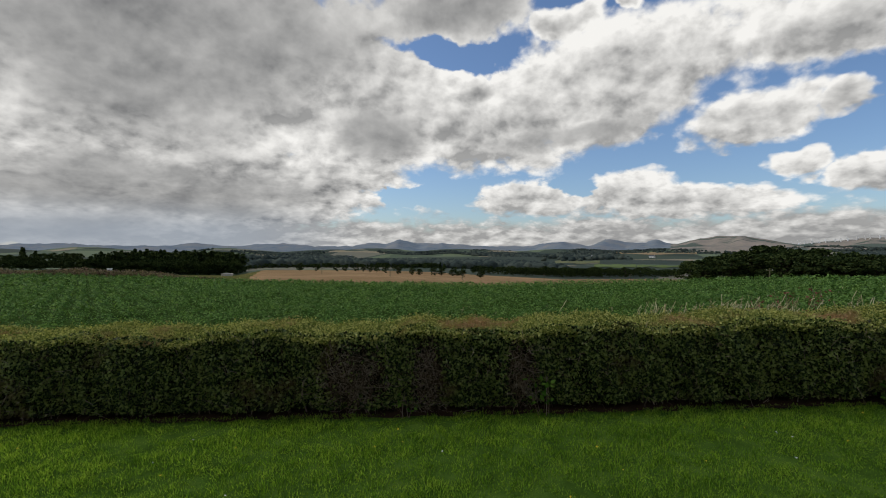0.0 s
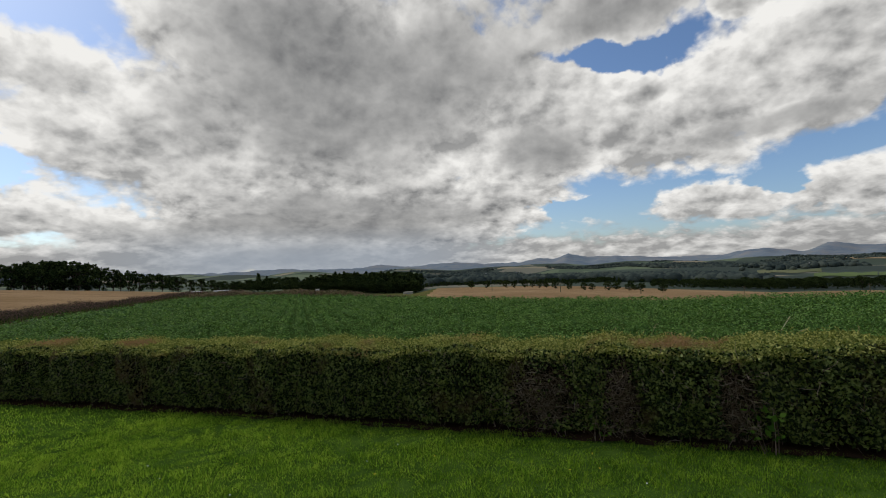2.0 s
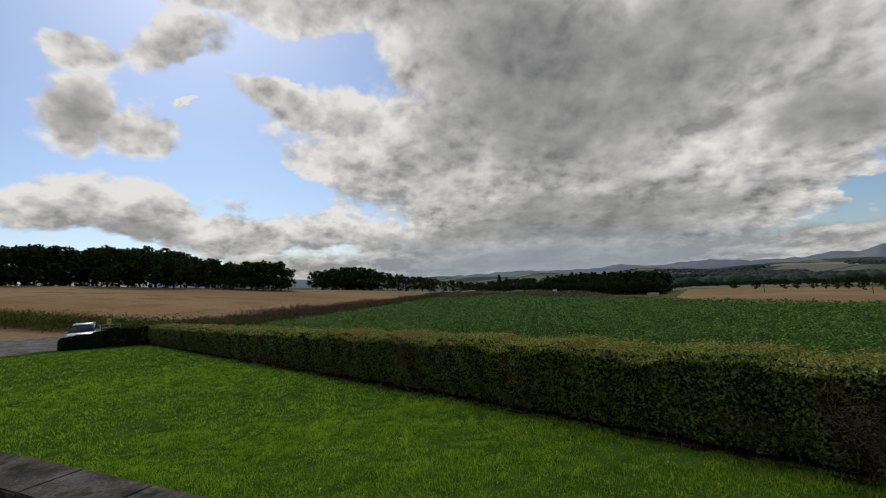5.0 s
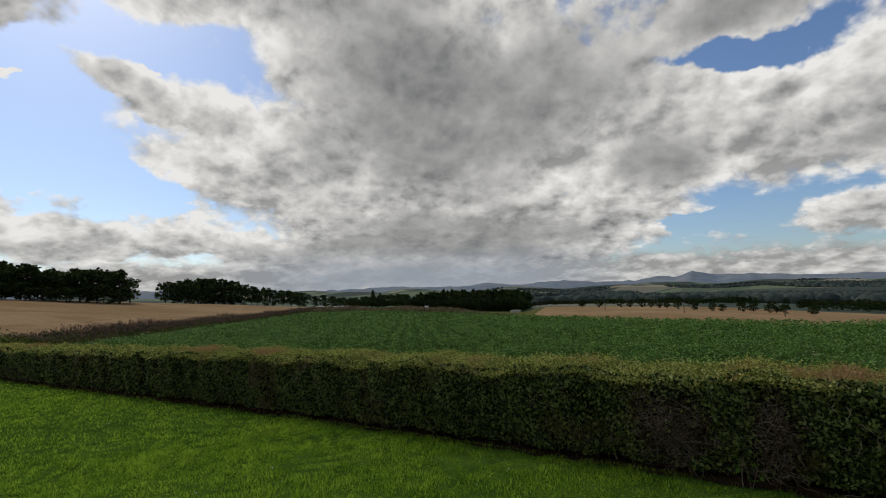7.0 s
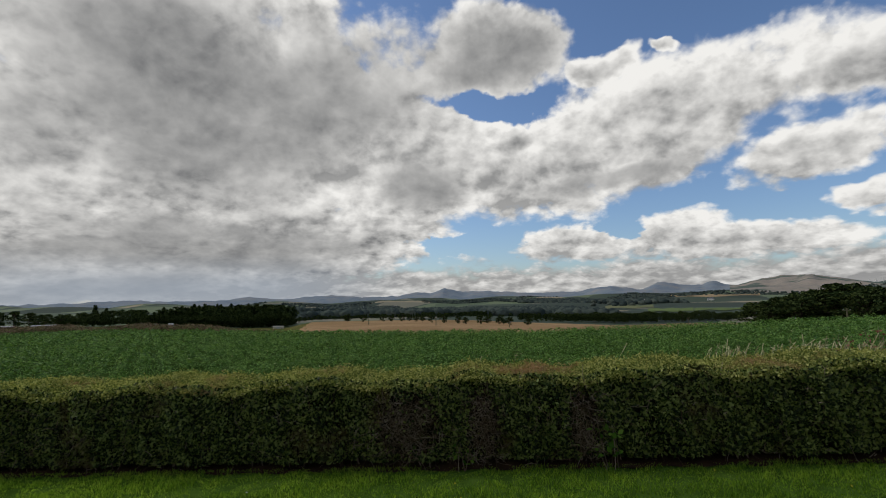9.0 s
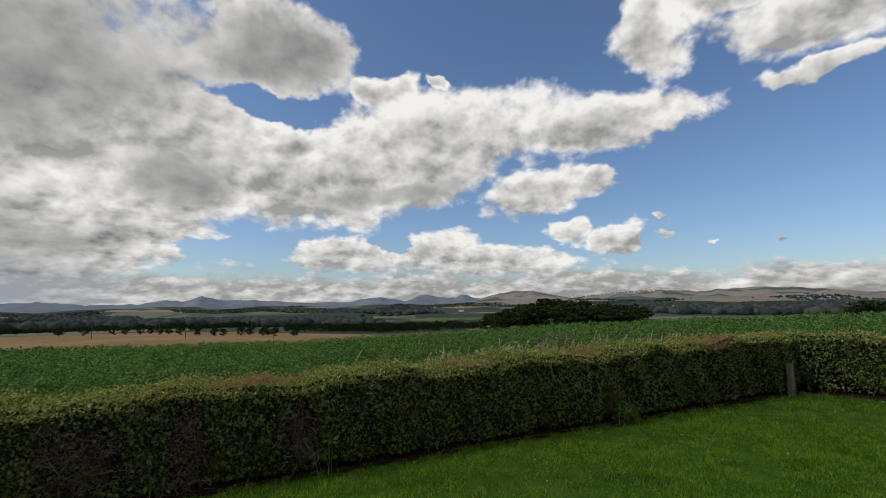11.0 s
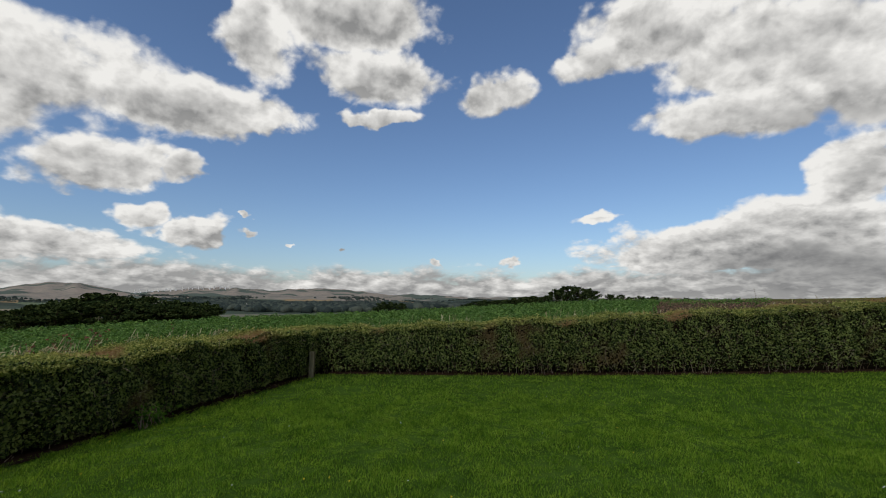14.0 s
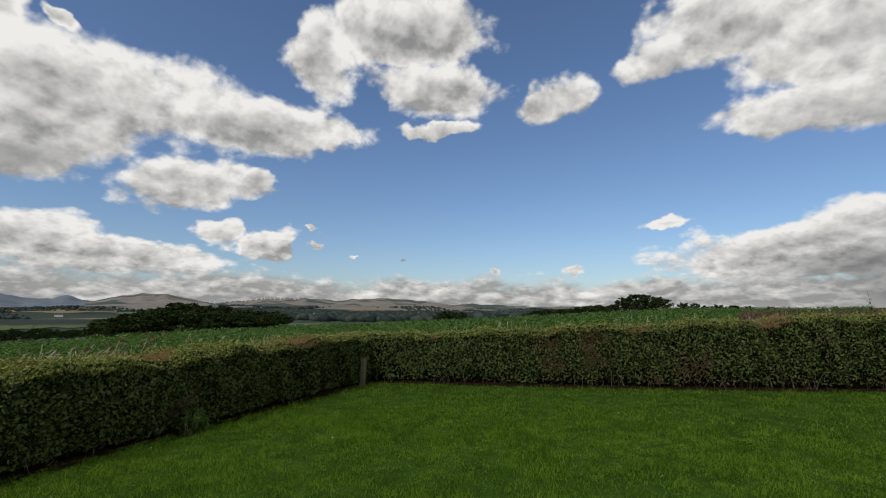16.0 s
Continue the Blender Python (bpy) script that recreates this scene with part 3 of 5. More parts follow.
# ---------------------------------------------------------------- hedges
def make_hedge(name, label, along, top, thick, density, near, leaf=1.0, bare=0.12, gaps=(), mats=None):
    """A clipped hedge. along(s): the foot of the face towards the lawn and the way into the hedge, for s from 0 to 1; top(s): its height."""
    thing = tagged(new(name), label, "hedge")
    length = near
    face_mat, top_mat = mats or (HEDGE_LEAF, LIT_TOP_LEAF)
    # core, a rounded box in section, near-black to stand for the shade inside
    ns = int(length * 2) + 2
    s = np.linspace(0, 1, ns)
    foot, into = along(s)
    h = top(s)
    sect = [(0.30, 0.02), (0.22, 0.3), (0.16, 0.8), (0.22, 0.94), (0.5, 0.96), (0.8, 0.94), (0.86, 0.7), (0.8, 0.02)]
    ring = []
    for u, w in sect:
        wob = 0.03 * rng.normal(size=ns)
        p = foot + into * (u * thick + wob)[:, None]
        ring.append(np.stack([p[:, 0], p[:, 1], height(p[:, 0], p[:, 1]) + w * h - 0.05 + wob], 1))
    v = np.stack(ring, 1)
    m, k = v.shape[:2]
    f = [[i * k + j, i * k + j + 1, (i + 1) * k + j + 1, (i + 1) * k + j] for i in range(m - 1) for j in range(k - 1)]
    part("shade_core", mesh("shade_core", v.reshape(-1, 3), np.array(f), SHADE_CORE), thing)

    def shell(count, lo, hi, kind):
        """Points on the face or the top, with the way out of the hedge."""
        s = rng.uniform(0, 1, count)
        foot, into = along(s)
        hh = top(s) + 0.05 * np.sin(s * length * 2.1) + 0.035 * np.sin(s * length * 5.3 + 1)
        if kind == "face":
            w = rng.uniform(lo, hi, count)
            bulge = 0.12 * np.sin(np.clip(w, 0, 1) * np.pi) + 0.06 * np.sin(s * length * 3.1) + 0.05 * np.sin(s * length * 7.7 + 5 * w)
            depth = 0.17 - bulge + 0.25 * np.maximum(0, w - 0.9) * 3 + np.abs(rng.normal(0, 0.07, count))
            p = foot + into * depth[:, None]
            out = np.concatenate([-into, np.full((count, 1), 0.35)], 1)
            z = w * hh
        else:
            u = rng.uniform(0, 1, count)
            p = foot + into * (0.1 + u * (thick - 0.15))[:, None]
            out = np.concatenate([0 * into, np.ones((count, 1))], 1)
            z = hh * (1 - 0.05 * (2 * u - 1) ** 4) - np.abs(rng.normal(0, 0.05, count)) + np.abs(rng.normal(0, 0.045, count)) * (rng.random(count) < 0.3)
        return np.concatenate([p, (height(p[:, 0], p[:, 1]) + z)[:, None]], 1), out, s

    n_face, n_top = int(density * length * 1.45), int(density * length * thick * 0.75)
    p, out, s = shell(n_face, 0.07, 1.0, "face")
    # thin places where the bare twigs show
    w = np.sin(s * length * 0.83 + 1.0) * np.sin(s * length * 2.3) + 0.5 * np.sin(s * length * 5.1 + p[:, 2] * 4)
    low = (p[:, 2] - height(p[:, 0], p[:, 1])) / top(s)
    keep = rng.random(n_face) < np.where((w > 0.75) & (low < 0.8), 0.5, np.clip(0.12 + (low / bare) ** 1.5, 0, 1))
    for d, wide in gaps:
        hole = ((s * length - d) / wide) ** 2 + ((low - 0.45) / 0.42) ** 2 < rng.uniform(0.5, 1.4, n_face)
        keep &= ~hole | (rng.random(n_face) < 0.05)
    p, out = p[keep], out[keep]
    size = rng.uniform(0.03, 0.085, len(p)) * leaf
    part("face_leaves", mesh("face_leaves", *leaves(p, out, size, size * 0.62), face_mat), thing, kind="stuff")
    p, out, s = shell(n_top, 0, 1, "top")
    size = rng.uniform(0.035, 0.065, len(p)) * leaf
    part("top_leaves", mesh("top_leaves", *leaves(p, out, size, size * 0.6, 1.0), top_mat), thing, "yellow-green top leaves coloured lighter as if lit, with reddish young shoots", "stuff")
    # twigs, and stems at the foot
    k = int(length * 75)
    p, out, s = shell(k, 0.02, 0.95, "face")
    for d, wide in gaps:
        pick = rng.random(k) < 0.07
        s_new = np.clip((d + rng.normal(0, 0.5, k) * wide) / length, 0, 1)
        fo, inn = along(s_new)
        zz = rng.uniform(0.1, 1.1, k)
        at = fo + inn * rng.uniform(0.12, 0.3, k)[:, None]
        p = np.where(pick[:, None], np.concatenate([at, (height(at[:, 0], at[:, 1]) + zz)[:, None]], 1), p)
    q = p + rng.normal(0, 1, (k, 3)) * (0.11, 0.11, 0.14) + out * 0.03
    k2 = int(length * 9)
    a, _, s2 = shell(k2, 0.0, 0.01, "face")
    foot, into = along(s2)
    a[:, :2] += into * rng.uniform(0.05, 0.3, k2)[:, None]
    b = a + np.stack([rng.normal(0, 0.12, k2), rng.normal(0, 0.06, k2), rng.uniform(0.25, 0.7, k2)], 1)
    a[:, 2] -= 0.05
    wood = []
    for d, wide in gaps:
        k3 = int(1500 * wide)
        fo, inn = along(np.clip((d + rng.normal(0, 0.55, k3) * wide) / length, 0, 1))
        at = fo + inn * rng.uniform(0.06, 0.22, k3)[:, None]
        c = np.concatenate([at, (height(at[:, 0], at[:, 1]) + rng.normal(0.62, 0.27, k3).clip(0.12, 1.2))[:, None]], 1)
        wood.append(rods(c, c + rng.normal(0, 1, (k3, 3)) * (0.16, 0.04, 0.12), rng.uniform(0.003, 0.007, k3), 0.002, 0.2))
    part("brushwood", mesh("brushwood", *join(*wood, rods(p, q, 0.006, 0.002, 0.15), rods(a, b, rng.uniform(0.008, 0.02, k2), 0.006, 0.08)), TWIG), thing, "bare grey-brown twigs and stems", "stuff")
    return thing


def run(points):
    """A foot line through points, with the way into the hedge on its left hand."""
    pts = np.array(points, float)
    seg = np.linalg.norm(np.diff(pts, axis=0), axis=1)
    cum = np.concatenate([[0], np.cumsum(seg)])

    def along(s):
        d = np.asarray(s) * cum[-1]
        p = np.stack([np.interp(d, cum, pts[:, 0]), np.interp(d, cum, pts[:, 1])], -1)
        e = 0.3
        a = np.stack([np.interp(d - e, cum, pts[:, 0]), np.interp(d - e, cum, pts[:, 1])], -1)
        b = np.stack([np.interp(d + e, cum, pts[:, 0]), np.interp(d + e, cum, pts[:, 1])], -1)
        w = unit(b - a)
        return p, np.stack([-w[..., 1], w[..., 0]], -1)

    return along, float(cum[-1])


xs = np.linspace(-16, 14.6, 60)
along, length = run(np.stack([xs, hedge_front_y(xs)], 1))
make_hedge("hedge", "clipped mixed field hedge with dark leafy face beside the lawn", along, lambda s: 1.42 + 0 * s, 1.9, 3300, length, gaps=((14.5, 0.6), (15.75, 0.3), (17.35, 0.28)))
xs = np.linspace(-42.5, -16, 40)
along, length = run(np.stack([xs, hedge_front_y(xs)], 1))
make_hedge("hedge", "long clipped green hedge between lawn and potato field", along, lambda s: 1.36 + 0.04 * s, 1.9, 900, length, 1.5)
ys = np.linspace(8.2, -14, 60)
along, length = run(np.stack([hedge_right_x(ys), ys], 1))
make_hedge("hedge", "tall clipped hedge with brown stems at its foot", along, lambda s: 1.36 + 0.047 * np.maximum(0, 7.9 - (8.2 - s * 22.2)), 1.5, 2000, length, 1.1, 0.42)
along, length = run([(-45.8, 1.2), (-44.6, 2.8), (-43.2, 4.6), (-41.8, 6.4)])
make_hedge("hedge", "low box-clipped hedge beside the drive, coloured dark as if backlit", along, lambda s: 0.80 + 0.5 * np.clip(s / 0.55, 0, 1) ** 0.8, 1.2, 900, length, 1.6, 0.05, mats=(SHADED_LEAF, SHADED_LEAF))


# ---------------------------------------------------------------- lawn grass
def make_lawn():
    def scatter(count, r0, r1, size, width):
        az = np.radians(rng.uniform(-118, 98, count))
        r = np.sqrt(rng.uniform(r0 ** 2, r1 ** 2, count)) * rng.uniform(0.93, 1.12, count)
        x, y = -r * np.sin(az), r * np.cos(az)
        keep = (y < hedge_front_y(x) + 0.12) & (x < hedge_right_x(y) + 0.1) & (x > -44)
        x, y = x[keep], y[keep]
        tuft = 0.85 + 0.3 * np.sin(x * 1.7 + np.sin(y * 2.3)) * np.sin(y * 1.9 + np.sin(x * 1.3)) + 0.55 * np.sin(x * 6.1 + 2 * np.sin(y * 3.7)) * np.sin(y * 7.3 + 2 * np.sin(x * 4.1))
        c = np.stack([x, y, height(x, y) - 0.005], 1)
        return blades(c, size * rng.uniform(0.6, 1.5, len(x)) * tuft, width, 0.45)
    v, f = join(scatter(420000, 4.0, 12, 0.055, 0.012), scatter(340000, 9, 24, 0.055, 0.019), scatter(240000, 18, 46, 0.055, 0.034))
    tagged(new("lawn_blades", mesh("lawn_blades", v, f, BLADE)), "short mown green lawn grass", "grass", kind="stuff")


make_lawn()


# ---------------------------------------------------------------- potato crop
def make_crop():
    way, across = np.array([-0.61, 0.79]), np.array([0.79, 0.61])
    found = []
    for u in np.arange(-60, 170, 0.9):
        v = np.arange(-150, 260, 0.45)
        v = v + rng.uniform(-0.12, 0.12, len(v))
        p = EDGE + across * (u + rng.normal(0, 0.06, len(v)))[:, None] + way * v[:, None]
        x, y = p[:, 0], p[:, 1]
        az, r = np.degrees(np.arctan2(-x, y)), np.hypot(x, y)
        keep = (edge_side(x, y) > 1) & (r < crest(az)[0]) & (az < 76) & (az > -106)
        garden = (y < hedge_front_y(x) + 3.2) & (x < hedge_right_x(y) + 3)
        keep &= ~garden
        keep &= rng.random(len(x)) < np.clip(1.15 - r / 110, 0.22, 1)
        found.append(p[keep])
    p = np.concatenate(found)
    r = np.hypot(p[:, 0], p[:, 1])
    out = []
    for lo, hi, count, size in ((0, 30, 46, 0.09), (30, 55, 24, 0.135), (55, 150, 9, 0.25)):
        q = p[(r >= lo) & (r < hi)]
        k = len(q) * count
        c = np.repeat(q, count, 0)
        tall = np.repeat(rng.normal(0, 0.09, len(q)) - 0.16 * (rng.random(len(q)) < 0.14), count)
        off = rng.normal(0, 1, (k, 3)) * (0.24, 0.24, 0.07)
        gap = np.sin(c[:, 0] * 0.31) * np.sin(c[:, 1] * 0.23)
        z = height(c[:, 0], c[:, 1]) + 0.34 + tall + 0.08 * gap + 0.07 * np.sin(c[:, 0] * 2.1 + np.sin(c[:, 1] * 1.3)) * np.sin(c[:, 1] * 0.9 + 1) - 0.5 * (off[:, 0] ** 2 + off[:, 1] ** 2) * 2
        c3 = np.stack([c[:, 0] + off[:, 0], c[:, 1] + off[:, 1], z + off[:, 2]], 1)
        nrm = np.concatenate([off[:, :2] * 2.0, np.ones((k, 1))], 1)
        L = size * rng.uniform(0.7, 1.4, k)
        out.append(leaves(c3, nrm, L, L * 0.7, 0.4))
    v, f = join(*out)
    tagged(new("potato_crop", mesh("potato_crop", v, f, CROP_LEAF)), "leafy green potato plants in long rows", "crop", kind="stuff")
    q = p[(r < 50) & (rng.random(len(p)) < 0.035)]
    k = len(q) * 3
    c = np.repeat(np.concatenate([q, height(q[:, 0], q[:, 1])[:, None] + 0.55 + rng.uniform(-0.05, 0.1, (len(q), 1))], 1), 3, 0) + rng.normal(0, 0.02, (k, 3))
    tagged(new("potato_flowers", mesh("potato_flowers", *leaves(c, np.tile([0, -0.3, 1.0], (k, 1)), 0.05, 0.045, 0.5), STRAW)), "small white flowers on the potato plants", "flowers", kind="stuff")


make_crop()


# ---------------------------------------------------------------- tall weeds and seeding grass
def make_weeds():
    k = 9000
    d, s = rng.uniform(2, 150, k) , -rng.uniform(0.3, 6.5, k)
    p = EDGE + EDGE_WAY * d[:, None] + np.array([0.79, 0.61]) * s[:, None]
    g = height(p[:, 0], p[:, 1])
    h = rng.uniform(0.8, 1.5, k) * (0.75 + 0.25 * np.sin(d * 0.35) * np.sin(d * 0.13)) * (0.7 + 0.3 * np.minimum(1, d / 12))
    a = np.stack([p[:, 0], p[:, 1], g], 1)
    b = a + np.stack([rng.normal(0, 0.12, k), rng.normal(0, 0.12, k), h], 1)
    stalk = rods(a, b, 0.02, 0.006, 0.03)
    tops = np.repeat(b, 7, 0) + rng.normal(0, 1, (7 * k, 3)) * (0.07, 0.07, 0.2) - (0, 0, 0.15)
    L = rng.uniform(0.08, 0.2, 7 * k)
    v, f = join(stalk, leaves(tops, np.tile([0, 0, 0.3], (7 * k, 1)), L, L * 0.5, 1.5))
    tagged(new("willowherb_strip", mesh("willowherb_strip", v, f, HERB)), "tall strip of faded pink-brown willowherb", "weeds", kind="stuff")
    low = np.repeat(a, 8, 0) + rng.normal(0, 1, (8 * k, 3)) * (0.25, 0.25, 0.15) + (0, 0, 0.35)
    L = rng.uniform(0.1, 0.22, 8 * k)
    tagged(new("weed_leaves", mesh("weed_leaves", *leaves(low, np.tile([0, 0, 0.7], (8 * k, 1)), L, L * 0.5, 1.0), WEED)), "green weeds under the willowherb", "weeds", kind="stuff")


make_weeds()


def make_side_weeds():
    """The field edge carried on behind the drive."""
    k = 2600
    u = rng.uniform(0, 1, k)
    x, y = -46 - 24 * u + rng.normal(0, 1.0, k), 11.5 - 16 * u + rng.normal(0, 1.0, k)
    a = np.stack([x, y, height(x, y)], 1)
    c = np.repeat(a, 9, 0) + rng.normal(0, 1, (9 * k, 3)) * (0.3, 0.3, 0.35) + (0, 0, 0.75)
    L = rng.uniform(0.12, 0.25, 9 * k)
    tagged(new("field_edge_growth", mesh("field_edge_growth", *leaves(c, np.tile([0, 0, 0.7], (9 * k, 1)), L, L * 0.5, 1.0), WEED)), "rough green growth along the wheat field", "weeds", kind="stuff")


make_side_weeds()


def make_far_edge():
    k = 9000
    az = rng.uniform(25.5, 49, k)
    r = crest(az)[0] * rng.uniform(0.94, 1.03, k)
    x, y = -r * np.sin(np.radians(az)), r * np.cos(np.radians(az))
    a = np.stack([x, y, height(x, y)], 1)
    h = rng.uniform(0.7, 1.5, k) * (0.8 + 0.5 * np.sin(x * 0.21) * np.sin(y * 0.17 + 1)) * np.interp(az, [25, 30, 38, 49], [0.25, 0.5, 1.0, 0.9])
    c = np.repeat(a, 5, 0) + rng.normal(0, 1, (5 * k, 3)) * (0.3, 0.3, 0.06)
    c[:, 2] += np.repeat(h, 5) * rng.uniform(0.2, 1.0, 5 * k)
    L = rng.uniform(0.2, 0.42, 5 * k)
    for name, label, mat, part_of in (("dry_grass_bank", "bank of faded dry grass at the crop's far edge", DRY_GRASS, slice(0, 3 * k)), ("brown_weeds", "brown seeding weeds at the crop's far edge", HERB, slice(3 * k, None))):
        tagged(new(name, mesh(name, *leaves(c[part_of], np.tile([0, -0.4, 0.5], (len(c[part_of]), 1)), L[part_of], L[part_of] * 0.5, 1.0), mat)), label, "weeds", kind="stuff")


make_far_edge()


def seed_grass(x, y, tall):
    """Dry bent grass stalks with seed heads."""
    k = len(x)
    a = np.stack([x, y, height(x, y)], 1)
    lean = np.stack([0.16 + rng.normal(0, 0.14, k), rng.normal(0, 0.1, k), np.ones(k)], 1)
    b = a + lean * tall[:, None] * 0.8
    c = b + np.stack([0.16 + rng.normal(0, 0.09, k), rng.normal(0, 0.06, k), 0.30 + rng.normal(0, 0.08, k)], 1) * tall[:, None] * 0.5
    heads = leaves((b + c) / 2 + 0.25 * (c - b), np.cross(c - b, rng.normal(size=(k, 3))), 0.14, 0.022, 0.1)
    return join(rods(a, b, 0.005, 0.004, 0.03), rods(b, c, 0.006, 0.009, 0.05), heads)


def make_seed_grass():
    k = 900
    x = rng.uniform(2.5, 14.5, k)
    keep = rng.random(k) < np.clip(0.05 + 0.2 * (np.sin(x * 1.1 + 0.3) > -0.1) * np.clip((x - 2) / 5, 0, 1), 0, 1)
    x = x[keep]
    y = hedge_front_y(x) + 2.2 + rng.uniform(0, 1.2, len(x))
    y2 = rng.uniform(-9, 8.5, 700)
    y2 = y2[rng.random(700) < np.where(np.sin(y2 * 1.3 + 1.2) > 0.0, 0.6, 0.12)]
    x2 = hedge_right_x(y2) + 1.9 + rng.uniform(0, 1.5, len(y2))
    x3 = rng.uniform(-2, 3, 6)
    y3 = hedge_front_y(x3) + 2.2 + rng.uniform(0, 1, 6)
    mid = rng.choice([4.5, 5.0, 5.5, 6.0, 6.4, 6.9, 7.2, 9.0, 10.4, 11.8], 340)
    x4 = mid + rng.normal(0, 0.13, 340)
    y4 = hedge_front_y(x4) + 2.2 + rng.uniform(0, 0.5, 340)
    x, y = np.concatenate([x, x2, x3, x4]), np.concatenate([y, y2, y3, y4])
    rise = 0.047 * np.maximum(0, 7.9 - y) * (x > 13)
    v, f = seed_grass(x, y, rng.uniform(1.1, 1.62, len(x)) + rise)
    tagged(new("seeding_grass", mesh("seeding_grass", v, f, STRAW)), "pale dry seeding grass behind the hedge", "grass", kind="stuff")


make_seed_grass()


# ---------------------------------------------------------------- trees
CROWNS = {}


def tree(name, label, seed, form, spread, bare, clumps, leaf, mat):
    """A tree 10 m tall. form: round, tall or conifer; bare: share of bare trunk."""
    g = np.random.default_rng(seed)
    thing = tagged(new(name), label, "tree")
    a, b, r0, r1 = [np.array([0, 0, -0.6])], [np.array([g.normal(0, 0.2), g.normal(0, 0.2), 5.5])], [0.26], [0.14]
    cl = []
    for i in range(clumps):
        u = (i + 0.5) / clumps
        if form == "conifer":
            zz = bare * 10 + (10 - bare * 10) * u
            rad = spread * (1 - u) * 0.9 + 0.15
            an = i * 2.4
            c = np.array([math.cos(an) * rad * g.uniform(0.3, 0.9), math.sin(an) * rad * g.uniform(0.3, 0.9), zz])
            size = np.array([rad * 0.55 + 0.25, rad * 0.55 + 0.25, 0.6])
        else:
            zz = bare * 10 + (9.3 - bare * 10) * g.uniform(0, 1) ** 0.8
            w = math.sin(math.pi * min(1, max(0.12, (zz - bare * 10 + 1.0) / (11.2 - bare * 10)))) ** 0.6
            an, rr = g.uniform(0, 6.28), spread * w * math.sqrt(g.uniform(0.05, 1))
            c = np.array([math.cos(an) * rr, math.sin(an) * rr, zz])
            s = g.uniform(0.7, 1.25)
            size = np.array([s, s, s * 0.75])
        cl.append((c, size))
        base = np.array([0, 0, max(1.2, c[2] - 2.2)])
        a.append(base), b.append(c), r0.append(0.09), r1.append(0.03)
    if form == "conifer":
        b[0] = np.array([0, 0, 9.8])
        r1[0] = 0.05
    tv, tf = rods(np.array(a), np.array(b), np.array(r0), np.array(r1), 0.03)
    part("trunk", mesh("trunk", tv, tf, BARK, smooth=True), thing)
    pts, outs = [], []
    for c, size in cl:
        d = unit(g.normal(size=(leaf, 3)))
        pts.append(c + d * size * g.uniform(0.6, 1.12, (leaf, 1)))
        outs.append(d)
    pts = np.concatenate(pts)
    L = g.uniform(0.4, 0.95, len(pts))
    crown = leaves(pts, np.concatenate(outs), L, L * 0.75, 0.6)
    CROWNS[thing.name] = crown
    part("crown", mesh("crown", *crown, mat), thing)
    return thing


ROUND = [tree("tree", "dark broadleaved tree with a dense round crown", s, "round", 4.0, 0.06, 46, 30, TREE_LEAF) for s in (1, 2, 3)]
TALL = [tree("tree", "tall dark broadleaved tree with bare trunk below", s, "tall", 3.2, 0.15, 40, 24, TREE_LEAF) for s in (4, 5, 6)]
PINE = [tree("conifer_tree", "dark narrow conifer in a plantation", s, "conifer", 2.4, 0.05, 36, 26, PINE_LEAF) for s in (7, 8)]
for k, ob in enumerate(ROUND + TALL + PINE):
    ob.matrix_basis = Matrix.Translation(place(64.2 - 0.9 * k, 236 + 2 * k)) @ Matrix.Diagonal((1.0, 1.0, 1.0 - 0.04 * k, 1))


FAR = {"wood beyond the wheat": [], "wood behind the crop field": []}


def plant(kinds, az, r, tall, wide=1.0, group=""):
    ob = kinds[int(rng.integers(len(kinds)))]
    s = tall / 10
    m = Matrix.Translation(place(az, r)) @ pose(0, 0, 0, 0, 0, rng.uniform(0, 360)) @ Matrix.Diagonal((s * wide, s * wide, s, 1))
    if group in FAR:
        v, f = CROWNS[ob.name]
        turn = np.array(m.to_3x3())
        FAR[group].append(((v @ turn.T + np.array(m.translation)), f))
        return None
    made = copy_thing(ob, Matrix())
    made.matrix_basis = m
    if group:
        tagged(made, group=group)
    return made


def tree_at(kinds, az, r, top, wide=1.0, group=""):
    """A tree whose top stands at that height angle."""
    ground = place(az, r)[2]
    return plant(kinds, az, r, max(2.0, EYE + r * math.tan(radians(top)) - ground), wide, group)


def row(kinds, a0, a1, step, r, top, wide=1.0, group="", depth=14.0, jitter=0.35):
    az = a0
    while az < a1:
        q = az + rng.uniform(-0.4, 0.4) * step
        tree_at(kinds, q, r + rng.uniform(0, depth), float(top(q)) + rng.uniform(-jitter, jitter * 0.6), wide * rng.uniform(0.85, 1.2), group)
        az += step


row(TALL, 77.5, 97, 0.7, 152, lambda a: table(a, (77, 4.0), (80, 4.9), (97, 5.2)), 1.15, "shelter belt on the wheat field", 22)
row(TALL + ROUND[:1], 67.3, 77.5, 0.7, 165, lambda a: table(a, (67, 2.3), (68.5, 3.1), (77, 3.7)), 1.1, "shelter belt on the wheat field", 22)
row(ROUND, 68, 98, 1.0, 160, lambda a: table(a, (67, 1.2), (77, 2.0), (97, 2.8)), 1.5, "shelter belt on the wheat field", 16, 0.5)
row(ROUND, 55, 63.8, 0.9, 240, lambda a: table(a, (55, 1.0), (58, 1.9), (62, 2.2), (64, 1.5)), 1.0, "trees along the wheat field", 20)
row(ROUND, 44.5, 55, 0.9, 280, lambda a: table(a, (44, -0.4), (50, 0.1), (53, 0.85), (55, 0.9)), 1.0, "trees along the wheat field", 30)
